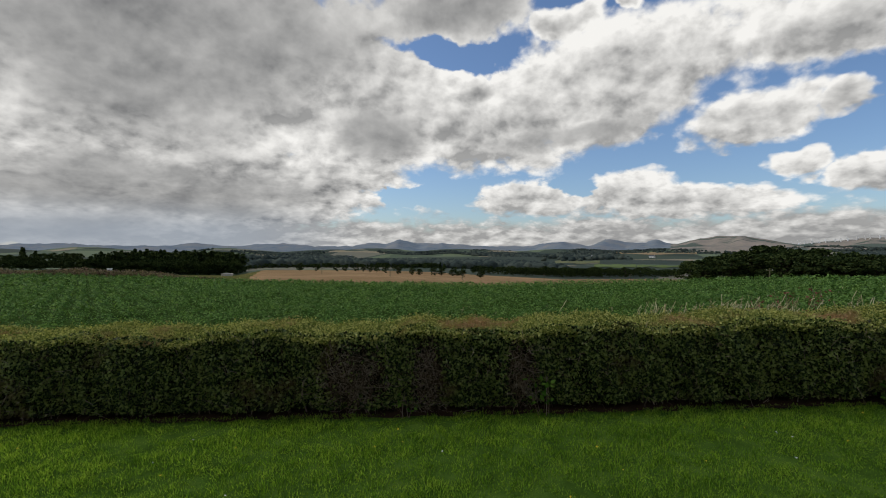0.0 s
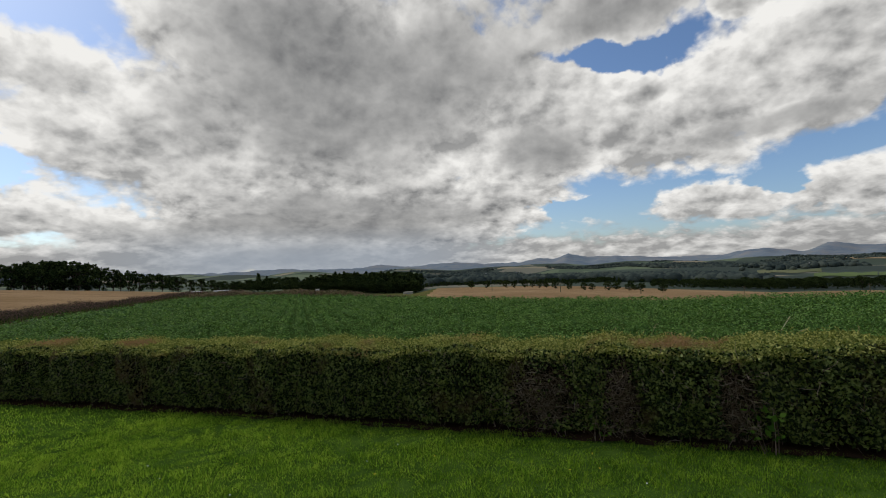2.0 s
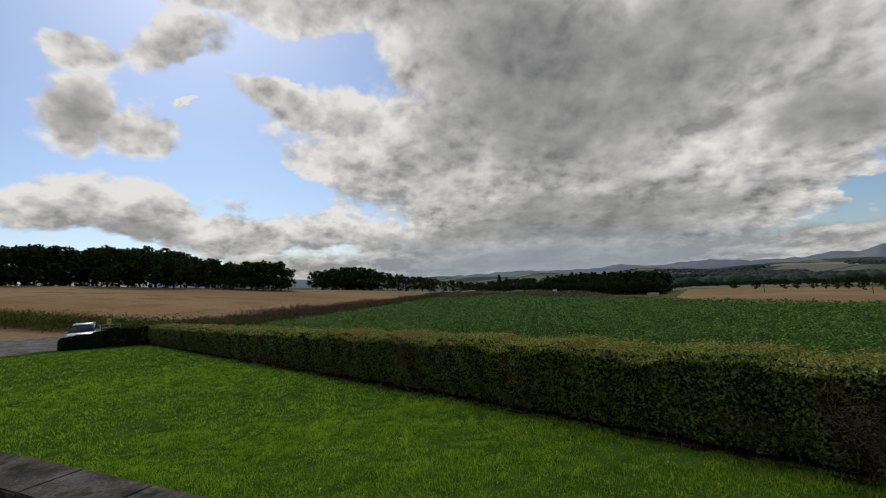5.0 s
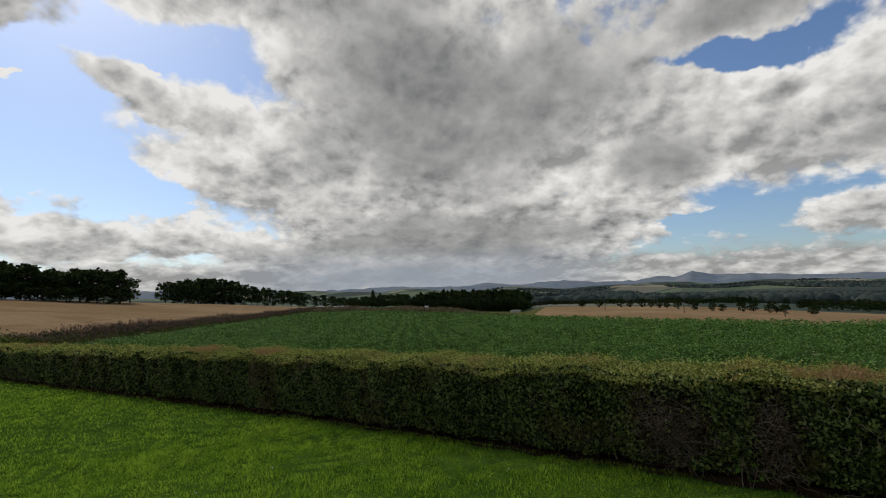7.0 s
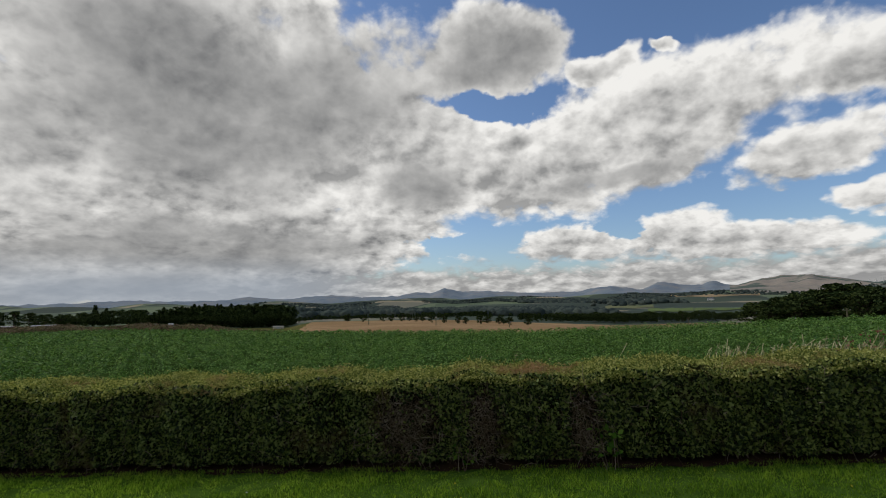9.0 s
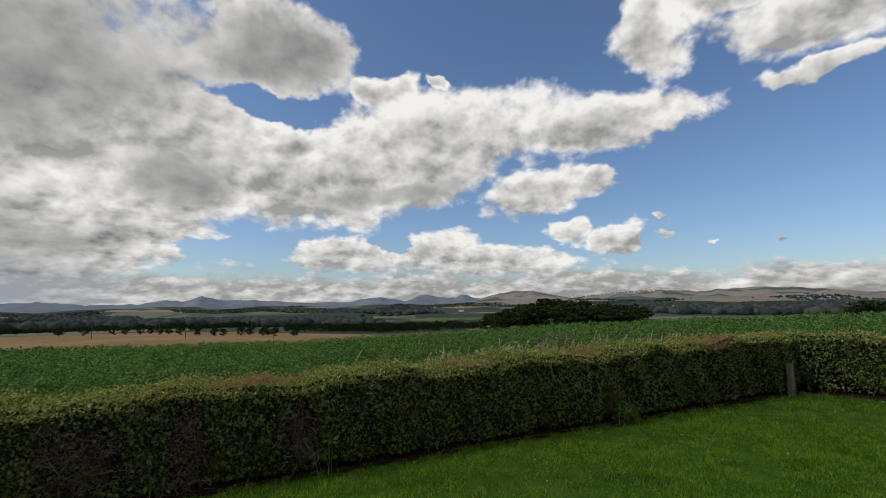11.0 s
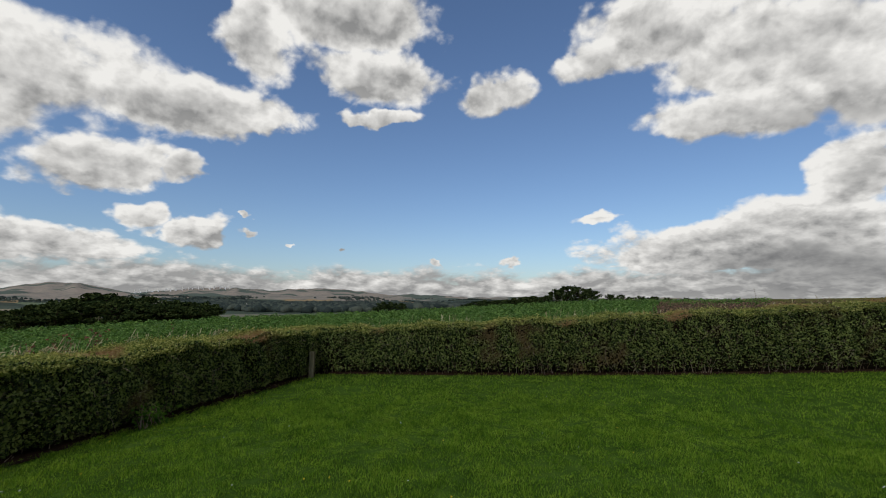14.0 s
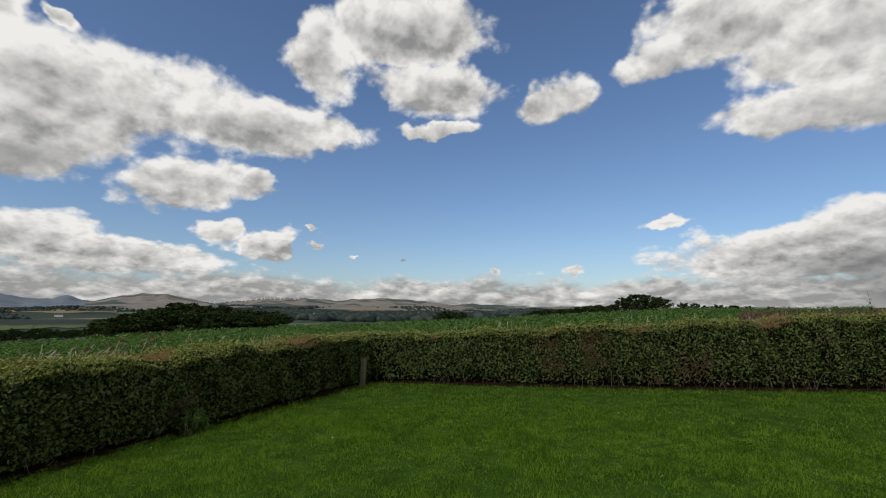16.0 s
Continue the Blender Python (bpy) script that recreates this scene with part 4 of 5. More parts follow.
row(ROUND, 38.2, 44.5, 0.65, 325, lambda a: table(a, (38, -0.3), (40, -0.15), (44, -0.45)), 1.0, "wood behind the crop field", 40, 0.2)
row(PINE + ROUND, 23.8, 36.8, 0.36, 335, lambda a: table(a, (23.5, -0.3), (30, -0.15), (33, -0.1), (36.8, -0.35)), 1.25, "wood behind the crop field", 30, 0.2)
row(ROUND, 24.5, 35, 0.9, 322, lambda a: -1.0 + 0 * a, 1.1, "wood behind the crop field", 8)
row(ROUND, 36.5, 46, 0.5, 318, lambda a: -0.95 + 0 * a, 1.7, "wood behind the crop field", 12, 0.2)
row(ROUND, 23.8, 36.8, 0.6, 316, lambda a: -1.25 + 0 * a, 1.5, "wood behind the crop field", 8, 0.25)
tree_at(PINE, 42.1, 400, 0.12, 1.3, "wood behind the crop field")
tree_at(PINE, 41.2, 400, -0.2, 1.2, "wood behind the crop field")
for az in (17.1, 15.2, 12.9, 11.9, 10.6, 9.7, 8.9, 8.1, 7.1, 5.5, 3.8, 2.9, 1.1, 0.2, -1.1, -1.7, -2.4, -4.6):
    foot = float(table(az, (18, -2.6), (10, -2.72), (7, -2.95), (3.8, -3.19), (-1.1, -3.33), (-4.6, -3.6)))
    tree_at(ROUND, az, reach(az, foot, 120, 318), foot + rng.uniform(0.75, 1.1), rng.uniform(1.0, 1.35), "hedgerow trees in the wheat")
row(ROUND, -3.5, 0.5, 0.8, 345, lambda a: -1.95 + 0 * a, 1.0, "wood beyond the wheat", 20)
row(PINE + ROUND * 2, 0, 23, 0.33, 380, lambda a: -1.75 + 0.08 * np.sin(a), 1.3, "wood beyond the wheat", 40, 0.12)
row(ROUND, -27, -3.5, 0.3, 335, lambda a: table(a, (-26, -2.4), (-16, -2.3), (-8, -2.2), (-3, -2.0)), 1.05, "wood beyond the wheat", 30, 0.2)
row(ROUND, -27, -8, 0.35, 352, lambda a: -2.15 + 0.1 * np.sin(a * 1.3), 1.2, "wood beyond the wheat", 60, 0.15)
row(ROUND, -45, -27.3, 0.75, 150, lambda a: table(a, (-45, -0.75), (-43, -0.3), (-39.8, -0.15), (-35.2, 0.3), (-33, -0.2), (-30, -0.8), (-27.5, -1.6)), 1.25, "round wood behind the crest", 40, 0.55)
row(ROUND, -44, -29, 0.9, 138, lambda a: table(a, (-44, -1.0), (-40, -0.6), (-35.5, -0.25), (-32, -0.8), (-29, -1.6)), 1.4, "round wood behind the crest", 16, 0.2)
for az, top in ((-63.6, -0.2), (-64.8, -0.25), (-66.0, -0.4)):
    tree_at(ROUND, az, 190, top, 1.1, "clump on the crest")
row(ROUND, -83, -73.5, 0.6, 190, lambda a: table(a, (-83, 0.75), (-73, -0.4)), 1.3, "trees on the field's skyline", 20, 0.12)
for az, top in ((-84.6, 1.45), (-85.8, 1.8), (-87.2, 1.95), (-88.5, 1.6)):
    tree_at(ROUND, az, 210, top, 1.15, "trees on the field's skyline")
row(ROUND, -98, -90, 1.1, 230, lambda a: table(a, (-99, 0.4), (-90, 0.95)), 1.1, "trees on the field's skyline", 20, 0.25)


for group, label in (("wood beyond the wheat", "dark mixed wood along the far side of the wheat"), ("wood behind the crop field", "dense dark wood behind the crop field")):
    tagged(new("woodland", mesh("woodland", *join(*FAR[group]), TREE_LEAF)), label, "woods", kind="stuff")


# ---------------------------------------------------------------- woods in the valley
def make_far_woods():
    base = bmesh.new()
    bmesh.ops.create_icosphere(base, subdivisions=1, radius=1)
    bv = np.array([q.co[:] for q in base.verts])
    bf = np.array([[q.index for q in f.verts] for f in base.faces])
    base.free()
    az = rng.uniform(-84, 30, 150000)
    r = 450 * (2600 / 450) ** rng.uniform(0, 1, len(az))
    x, y = -r * np.sin(np.radians(az)), r * np.cos(np.radians(az))
    keep = (np.sin(x * 0.009 + 2 * np.sin(y * 0.004)) + np.sin(y * 0.0045 + 1.5 * np.sin(x * 0.006)) + 0.12 * rng.normal(size=len(x))) > 0.42
    keep &= (r < 1500) | (rng.random(len(r)) < 0.4)
    x, y, r = x[keep], y[keep], r[keep]
    k = min(len(x), 34000)
    x, y, r = x[:k], y[:k], r[:k]
    s = rng.uniform(2.8, 5.0, (k, 1, 1)) * np.where(r < 1500, 1.1, 1.0)[:, None, None]
    v = bv[None] * s * np.array([1.3, 1.3, 1.0]) * rng.uniform(0.75, 1.25, (k, len(bv), 1))
    v = v + np.stack([x, y, height(x, y)], 1)[:, None] + s * (0, 0, 0.5)
    f = bf[None] + len(bv) * np.arange(k)[:, None, None]
    tagged(new("valley_woods", mesh("valley_woods", v.reshape(-1, 3), f.reshape(-1, 3), HAZY_WOOD)), "dark woods scattered over the valley, greyed as if by haze", "woods", kind="stuff")


make_far_woods()


# ---------------------------------------------------------------- far fields, farms, turbines and poles
PASTURE = surface("pasture", [(0.115, 0.155, 0.06), (0.165, 0.21, 0.085)], 0.01, 0.2, 0.95, 0)
STUBBLE = surface("far_stubble", [(0.27, 0.20, 0.11), (0.36, 0.27, 0.16)], 0.01, 0.2, 0.95, 0)
PALE = surface("dry_pasture", [(0.14, 0.155, 0.075), (0.20, 0.20, 0.11)], 0.01, 0.2, 0.95, 0)


def far_field(a0, a1, e0, e1, mat, label):
    k, m = 14, 5
    v = []
    for i in range(k + 1):
        az = a0 + (a1 - a0) * i / k
        n0, n1 = reach(az, e0 + 0.06 * math.sin(i * 0.8)), reach(az, e1 + 0.05 * math.sin(i * 1.1 + 1))
        for j in range(m + 1):
            v.append(place(az, n0 + (max(n1, n0 + 25) - n0) * j / m, 0.8))
    f = [[i * (m + 1) + j, i * (m + 1) + j + 1, (i + 1) * (m + 1) + j + 1, (i + 1) * (m + 1) + j] for i in range(k) for j in range(m)]
    tagged(new("field", mesh("field", np.array(v), np.array(f)[:, ::-1], mat)), label, "field", kind="structure")


far_field(-51.3, -46.7, -1.3, -0.9, PASTURE, "bright green pasture in the valley")
far_field(-57.6, -51.5, -1.35, -0.98, PASTURE, "bright green pasture in the valley")
far_field(-74, -66.5, -0.95, -0.6, PASTURE, "bright green pasture in the valley")
far_field(-57.6, -52, -0.35, -0.1, STUBBLE, "pale harvested field on the hillside")
far_field(-67.2, -65.3, -0.5, -0.2, STUBBLE, "pale harvested field on the hillside")
far_field(-10, -2, -1.72, -1.45, PALE, "dry pale pasture in the valley")
far_field(-18.6, -13.5, -1.75, -1.45, PALE, "dry pale pasture in the valley")
far_field(-22.5, -18, -2.2, -1.85, PASTURE, "green pasture in the valley")
far_field(-27.2, -22.6, -2.1, -1.88, PASTURE, "green pasture in the valley")
far_field(-28.6, -18.6, -0.62, -0.42, STUBBLE, "pale harvested field on the hillside")
far_field(19.5, 22.5, -1.5, -1.3, STUBBLE, "pale harvested field in the valley")

WALL_WHITE = plain("white_harling", (0.72, 0.70, 0.66), 0.9, scale=2)
SLATE = plain("slate_roof", (0.09, 0.095, 0.105), 0.7, scale=2)
GLASS_DARK = plain("dark_pane", (0.03, 0.035, 0.04), 0.15)
PAINT_WHITE = plain("white_paint", (0.78, 0.78, 0.77), 0.4)
POLE_WOOD = surface("weathered_wood", [(0.07, 0.065, 0.04), (0.13, 0.12, 0.075), (0.20, 0.185, 0.12)], 6, 60, 0.9, 0.4, stretch=(1, 1, 0.15))


def cottage(az, el, w, d, h, label):
    x, y, z = place(az, reach(az, el))
    thing = tagged(new("farmhouse"), label, "house")
    thing.matrix_basis = pose(x, y, z - 0.4, 0, 0, az + rng.uniform(-30, 30))
    bm = bmesh.new()
    box(bm, -w / 2, -d / 2, 0, w / 2, d / 2, h)
    shaped("wall", bm, WALL_WHITE, thing)
    bm = bmesh.new()
    q = [bm.verts.new(p) for p in ((-w / 2 - 0.4, -d / 2 - 0.4, h), (w / 2 + 0.4, -d / 2 - 0.4, h), (w / 2 + 0.4, d / 2 + 0.4, h), (-w / 2 - 0.4, d / 2 + 0.4, h), (-w / 2 - 0.4, 0, h + d * 0.42), (w / 2 + 0.4, 0, h + d * 0.42))]
    for c in ((0, 1, 5, 4), (2, 3, 4, 5), (0, 4, 3), (1, 2, 5), (3, 2, 1, 0)):
        bm.faces.new([q[i] for i in c])
    roof = shaped("roof", bm, SLATE, thing)
    bm = bmesh.new()
    box(bm, w / 2 - 1.3, -0.5, h + d * 0.3, w / 2 - 0.3, 0.5, h + d * 0.42 + 1.0, 0.05)
    shaped("chimney", bm, WALL_WHITE, roof)
    for i in (-1, 0, 1):
        bm = bmesh.new()
        box(bm, i * w * 0.3 - 0.6, -d / 2 - 0.06, h * 0.35, i * w * 0.3 + 0.6, -d / 2 + 0.05, h * 0.75)
        shaped("window", bm, GLASS_DARK, thing)


for az, el, w in ((-47.6, -1.25, 14), (-60.1, -1.15, 12), (-52.6, -1.22, 11), (-49.6, -1.1, 10), (-62.3, -1.1, 12), (-17.3, -1.2, 16), (-24.2, -1.0, 14), (11.5, -1.2, 14), (15.5, -1.25, 12)):
    cottage(az, el, w, 6.5, 4.5, "small white farmhouse with slate roof in the valley")


def shed(name, label, category, az0, az1, r, high, mat, deep=3.0):
    """A low box-shaped building seen from afar, with a shallow roof and a door."""
    x0, y0, _ = place(az0, r)
    x1, y1, _ = place(az1, r)
    w = math.hypot(x1 - x0, y1 - y0)
    x, y, z = place((az0 + az1) / 2, r)
    thing = tagged(new(name), label, category)
    thing.matrix_basis = pose(x, y, z - 0.2, 0, 0, (az0 + az1) / 2)
    bm = bmesh.new()
    box(bm, -w / 2, 0, 0, w / 2, deep, high + 0.2, 0.05)
    shaped("body", bm, mat, thing)
    bm = bmesh.new()
    box(bm, -w / 2 - 0.15, -0.15, high + 0.2, w / 2 + 0.15, deep + 0.15, high + 0.35, 0.05)
    shaped("roof", bm, mat, thing)
    bm = bmesh.new()
    box(bm, -w * 0.18, -0.05, 0.1, w * 0.18, 0.02, high * 0.8)
    shaped("door", bm, PALE_GREY, thing)


PALE_GREY = plain("galvanised_sheet", (0.42, 0.43, 0.43), 0.5, 0.3)
PALE_STONE = plain("pale_sheeting", (0.50, 0.46, 0.38), 0.8)
shed("container", "small white container at the wood's edge", "container", 35.4, 35.85, 300, 2.1, PAINT_WHITE)
shed("low_shed", "long low pale shed at the wood's edge", "shed", 33.6, 35.2, 305, 0.9, PALE_STONE)
shed("low_shed", "low pale shed beside the farm track", "shed", 24.3, 25.5, 290, 1.2, PALE_STONE)
shed("barn", "grey metal barn roof behind the weeds", "barn", 45.0, 46.8, 205, 1.3, PALE_GREY, 8)
shed("barn", "grey metal barn roof behind the weeds", "barn", 47.9, 48.9, 190, 1.0, PALE_GREY, 8)


def turbine():
    thing = tagged(new("wind_turbine"), "white three-bladed wind turbine on the moor", "wind turbine")
    bm = bmesh.new()
    bmesh.ops.create_cone(bm, cap_ends=True, segments=10, radius1=4.6, radius2=3.2, depth=40, matrix=Matrix.Translation((0, 0, 18)))
    shaped("tower", bm, PAINT_WHITE, thing)
    bm = bmesh.new()
    box(bm, -1.8, -3, 36.5, 1.8, 5, 40, 0.6)
    shaped("nacelle", bm, PAINT_WHITE, thing)
    for k in range(3):
        bm = bmesh.new()
        v = [bm.verts.new(p) for p in ((-0.8, -3.2, 0), (0.8, -3.2, 0), (1.5, -3.4, 5), (0.25, -3.3, 19), (-0.25, -3.3, 19), (-0.9, -3.1, 5), (0, -2.8, 4))]
        for c in ((0, 1, 2, 5), (5, 2, 3, 4), (0, 6, 1), (1, 6, 2), (2, 6, 3), (3, 6, 4), (4, 6, 5), (5, 6, 0)):
            bm.faces.new([v[i] for i in c])
        b = shaped("blade", bm, PAINT_WHITE, thing)
        b.matrix_basis = Matrix.Translation((0, 0, 38.2)) @ Matrix.Rotation(radians(120 * k + 20), 4, "Y")
    return tagged(thing, group="wind farm on the skyline")


first = turbine()
for k in range(19):
    az = -36.9 - 0.52 * k + rng.uniform(-0.12, 0.12)
    ob = first if k == 0 else copy_thing(first, Matrix())
    x, y, z = place(az, 4090 - 25 * (k % 3))
    ob.matrix_basis = pose(x, y, z - 18, 0, 0, az + 180 + rng.uniform(-25, 25)) @ Matrix.Diagonal((1, 1, rng.uniform(0.75, 1.0), 1))


def pole(tall):
    thing = tagged(new("telegraph_pole"), "thin wooden telegraph pole in the field", "telegraph pole")
    bm = bmesh.new()
    bmesh.ops.create_cone(bm, cap_ends=True, segments=8, radius1=0.16, radius2=0.11, depth=tall + 0.6, matrix=Matrix.Translation((0, 0, tall / 2 - 0.3)))
    shaped("post", bm, POLE_WOOD, thing)
    bm = bmesh.new()
    box(bm, -0.7, -0.06, tall - 0.5, 0.7, 0.06, tall - 0.38)
    arm = shaped("crossarm", bm, POLE_WOOD, thing)
    for x in (-0.6, 0.6):
        bm = bmesh.new()
        bmesh.ops.create_cone(bm, cap_ends=True, segments=6, radius1=0.06, radius2=0.03, depth=0.18, matrix=Matrix.Translation((x, 0, tall - 0.29)))
        shaped("insulator", bm, PALE_GREY, arm)
    return thing


for az, base, top in ((6.5, -3.35, -2.35), (-2.35, -3.75, -3.05), (-12.25, -3.75, -2.95), (-21.9, -3.62, -2.8), (14.6, -3.0, -2.2)):
    r = reach(az, base, 120, 320)
    x, y, z = place(az, r)
    pole(EYE + r * math.tan(radians(top)) - z).matrix_basis = pose(x, y, z, 0, 0, az + 30)
for az, top, r in ((-35.05, -1.94, 118), (-30.9, -2.75, 105)):
    x, y, z = place(az, r)
    pole(EYE + r * math.tan(radians(top)) - z).matrix_basis = pose(x, y, z, 0, 0, az + 30)

# a lone tree in the valley beyond the crop
tree_at(ROUND, -21.4, 330, -2.0, 1.0)
tree_at(ROUND, -23.0, 345, -2.6, 1.0)


# ---------------------------------------------------------------- garden
def soil_strip(name, along, n):
    s = np.linspace(0, 1, n)
    foot, into = along(s)
    v = []
    for u in (-0.03, 0.1, 0.6):
        p = foot + into * (u + 0.05 * np.sin(s * n * 1.7) * (u < 0))[:, None]
        v.append(np.stack([p[:, 0], p[:, 1], height(p[:, 0], p[:, 1]) + 0.018], 1))
    v = np.stack(v, 1)
    f = [[i * 3 + j, i * 3 + j + 1, i * 3 + j + 4, i * 3 + j + 3] for i in range(n - 1) for j in range(2)]
    tagged(new(name, mesh(name, v.reshape(-1, 3), np.array(f)[:, ::-1], SOIL)), "bare brown soil under the hedge", "soil", kind="structure")


xs = np.linspace(-42, 14, 140)
soil_strip("hedge_bed", run(np.stack([xs, hedge_front_y(xs)], 1))[0], 220)
ys = np.linspace(7.9, -14, 60)
soil_strip("hedge_bed", run(np.stack([hedge_right_x(ys), ys], 1))[0], 100)


def fence_post():
    bm = bmesh.new()
    box(bm, -0.075, -0.075, -0.2, 0.075, 0.075, 0.78, 0.012)
    for v in bm.verts:
        v.co.x += 0.01 * math.sin(v.co.z * 9)
        if v.co.z > 0.6:
            v.co.z -= 0.03 * (v.co.x + 0.07) / 0.15
    ob = shaped("fence_post", bm, POLE_WOOD)
    tagged(ob, "weathered grey-green wooden post in the hedge corner", "post")
    x, y = 12.98, 7.8
    ob.matrix_basis = pose(x, y, float(height(x, y)), 0, 3, 20)


fence_post()


def leafy(name, label, x, y, tall, stems, count, size, wide, mat, category="plant"):
    """A free-standing weed: stems and leaves."""
    thing = tagged(new(name), label, category)
    z = float(height(x, y))
    a = np.stack([x + rng.normal(0, wide * 0.3, stems), y + rng.normal(0, wide * 0.2, stems), np.full(stems, z - 0.03)], 1)
    b = a + np.stack([rng.normal(0, wide * 0.6, stems), rng.normal(0, wide * 0.35, stems), tall * rng.uniform(0.75, 1.0, stems)], 1)
    part("stem", mesh("stem", *rods(a, b, 0.009, 0.004, 0.04), TWIG), thing)
    pick = rng.integers(0, stems, count)
    u = rng.uniform(0.25, 1.0, (count, 1))
    c = a[pick] * (1 - u) + b[pick] * u + rng.normal(0, 1, (count, 3)) * (0.08, 0.08, 0.05)
    L = size * rng.uniform(0.7, 1.3, count)
    part("foliage", mesh("foliage", *leaves(c, np.tile([0.0, -0.7, 0.6], (count, 1)), L, L * 0.6, 0.5), mat), thing)


BRIGHT = surface("bramble_leaf", [(0.03, 0.075, 0.01), (0.06, 0.135, 0.015), (0.11, 0.20, 0.03)], 3, 20, 0.6, 0, 0.5, 0.3)
DOCK = surface("dock_seed", [(0.12, 0.045, 0.03), (0.22, 0.085, 0.06), (0.30, 0.14, 0.10)], 3, 20, 0.9, 0, 0.6)
leafy("bramble", "bright green bramble shoot in the hedge face", 1.72, 7.80, 0.7, 5, 24, 0.11, 0.2, BRIGHT)
leafy("bramble", "bright green bramble shoot in the hedge face", -0.6, 7.82, 0.55, 3, 12, 0.08, 0.15, BRIGHT)
for x, y, t in ((7.6, 7.78, 0.5), (7.9, 7.8, 0.4)):
    leafy("nettle_clump", "green nettles at the foot of the hedge", x, y, t, 12, 90, 0.08, 0.28, BRIGHT)
for x, y, t in ((8.4, 10.4, 2.0), (6.9, 10.3, 1.75), (7.7, 10.6, 1.8), (6.0, 10.2, 1.65), (10.2, 10.5, 1.8)):
    leafy("dock_plant", "tall dock with rusty red seed heads", x, y, t, 4, 150, 0.06, 0.16, DOCK)
for y, t in ((-2.2, 2.2), (-3.0, 2.4), (-3.5, 2.4), (-5.6, 2.7), (-1.2, 2.0), (-6.3, 2.6)):
    leafy("tall_weed", "thin tall weed with small dark heads", float(hedge_right_x(y)) + 1.9, y, t, 2, 46, 0.09, 0.12, WEED)


def make_bank():
    k = 5000
    az = np.radians(rng.uniform(-119, -96, k))
    r = rng.uniform(30, 75, k)
    x, y = -r * np.sin(az), r * np.cos(az)
    a = np.stack([x, y, height(x, y)], 1)
    b = a + np.stack([rng.normal(0, 0.1, k), rng.normal(0, 0.1, k), rng.uniform(0.5, 1.2, k)], 1)
    tops = np.repeat(b, 7, 0) + rng.normal(0, 1, (7 * k, 3)) * (0.12, 0.12, 0.25) - (0, 0, 0.25)
    L = rng.uniform(0.1, 0.22, 7 * k)
    v, f = join(rods(a, b, 0.015, 0.006, 0.03), leaves(tops, np.tile([0, 0, 0.4], (7 * k, 1)), L, L * 0.5, 1.3))
    tagged(new("weedy_bank", mesh("weedy_bank", v, f, HERB)), "bank of tall brown seeding weeds", "weeds", kind="stuff")
    # rough growth between hedges and crop
    k = 14000
    x = rng.uniform(-42, 15, k)
    y = hedge_front_y(x) + 1.9 + rng.uniform(0, 1.6, k)
    y2 = rng.uniform(-14, 9, 7000)
    x2 = hedge_right_x(y2) + 1.5 + rng.uniform(0, 3, 7000)
    x, y = np.concatenate([x, x2]), np.concatenate([y, y2])
    c = np.stack([x, y, height(x, y)], 1)
    tall = np.concatenate([rng.uniform(0.4, 1.15, k), rng.uniform(0.6, 1.5, 7000)])
    v, f = blades(c, tall, 0.03, 0.25)
    tagged(new("verge_grass", mesh("verge_grass", v, f, WEED)), "uncut grass between hedge and crop", "grass", kind="stuff")


make_bank()


def make_flowers():
    k = 260
    az, r = np.radians(rng.uniform(-115, 95, k)), rng.uniform(4.5, 22, k)
    x, y = -r * np.sin(az), r * np.cos(az)
    keep = (y < hedge_front_y(x) - 0.3) & (x < hedge_right_x(y) - 0.3)
    x, y = x[keep], y[keep]
    half = len(x) * 3 // 5
    for name, label, sl, mat in (("yellow_flowers", "small yellow flowers in the lawn", slice(0, half), plain("yellow_petal", (0.75, 0.55, 0.02), 0.7)), ("white_flowers", "small white clover heads in the lawn", slice(half, None), plain("white_petal", (0.7, 0.7, 0.66), 0.7))):
        c = np.stack([x[sl], y[sl], height(x[sl], y[sl]) + 0.065], 1)
        tagged(new(name, mesh(name, *leaves(np.repeat(c, 3, 0) + rng.normal(0, 0.004, (3 * len(c), 3)), np.tile([0, 0, 1.0], (3 * len(c), 1)), 0.028, 0.024, 0.3), mat)), label, "flowers", kind="stuff")


make_flowers()

# ---------------------------------------------------------------- stone terrace
STONE = surface("weathered_flag", [(0.055, 0.05, 0.042), (0.11, 0.10, 0.085), (0.21, 0.19, 0.165)], 2.5, 30, 0.9, 0.5, patch=((0.05, 0.052, 0.035), 3.0, 0.5, 0.7))
RUBBLE = surface("terrace_rubble", [(0.10, 0.09, 0.075), (0.20, 0.18, 0.155)], 4, 30, 0.95, 0.7)


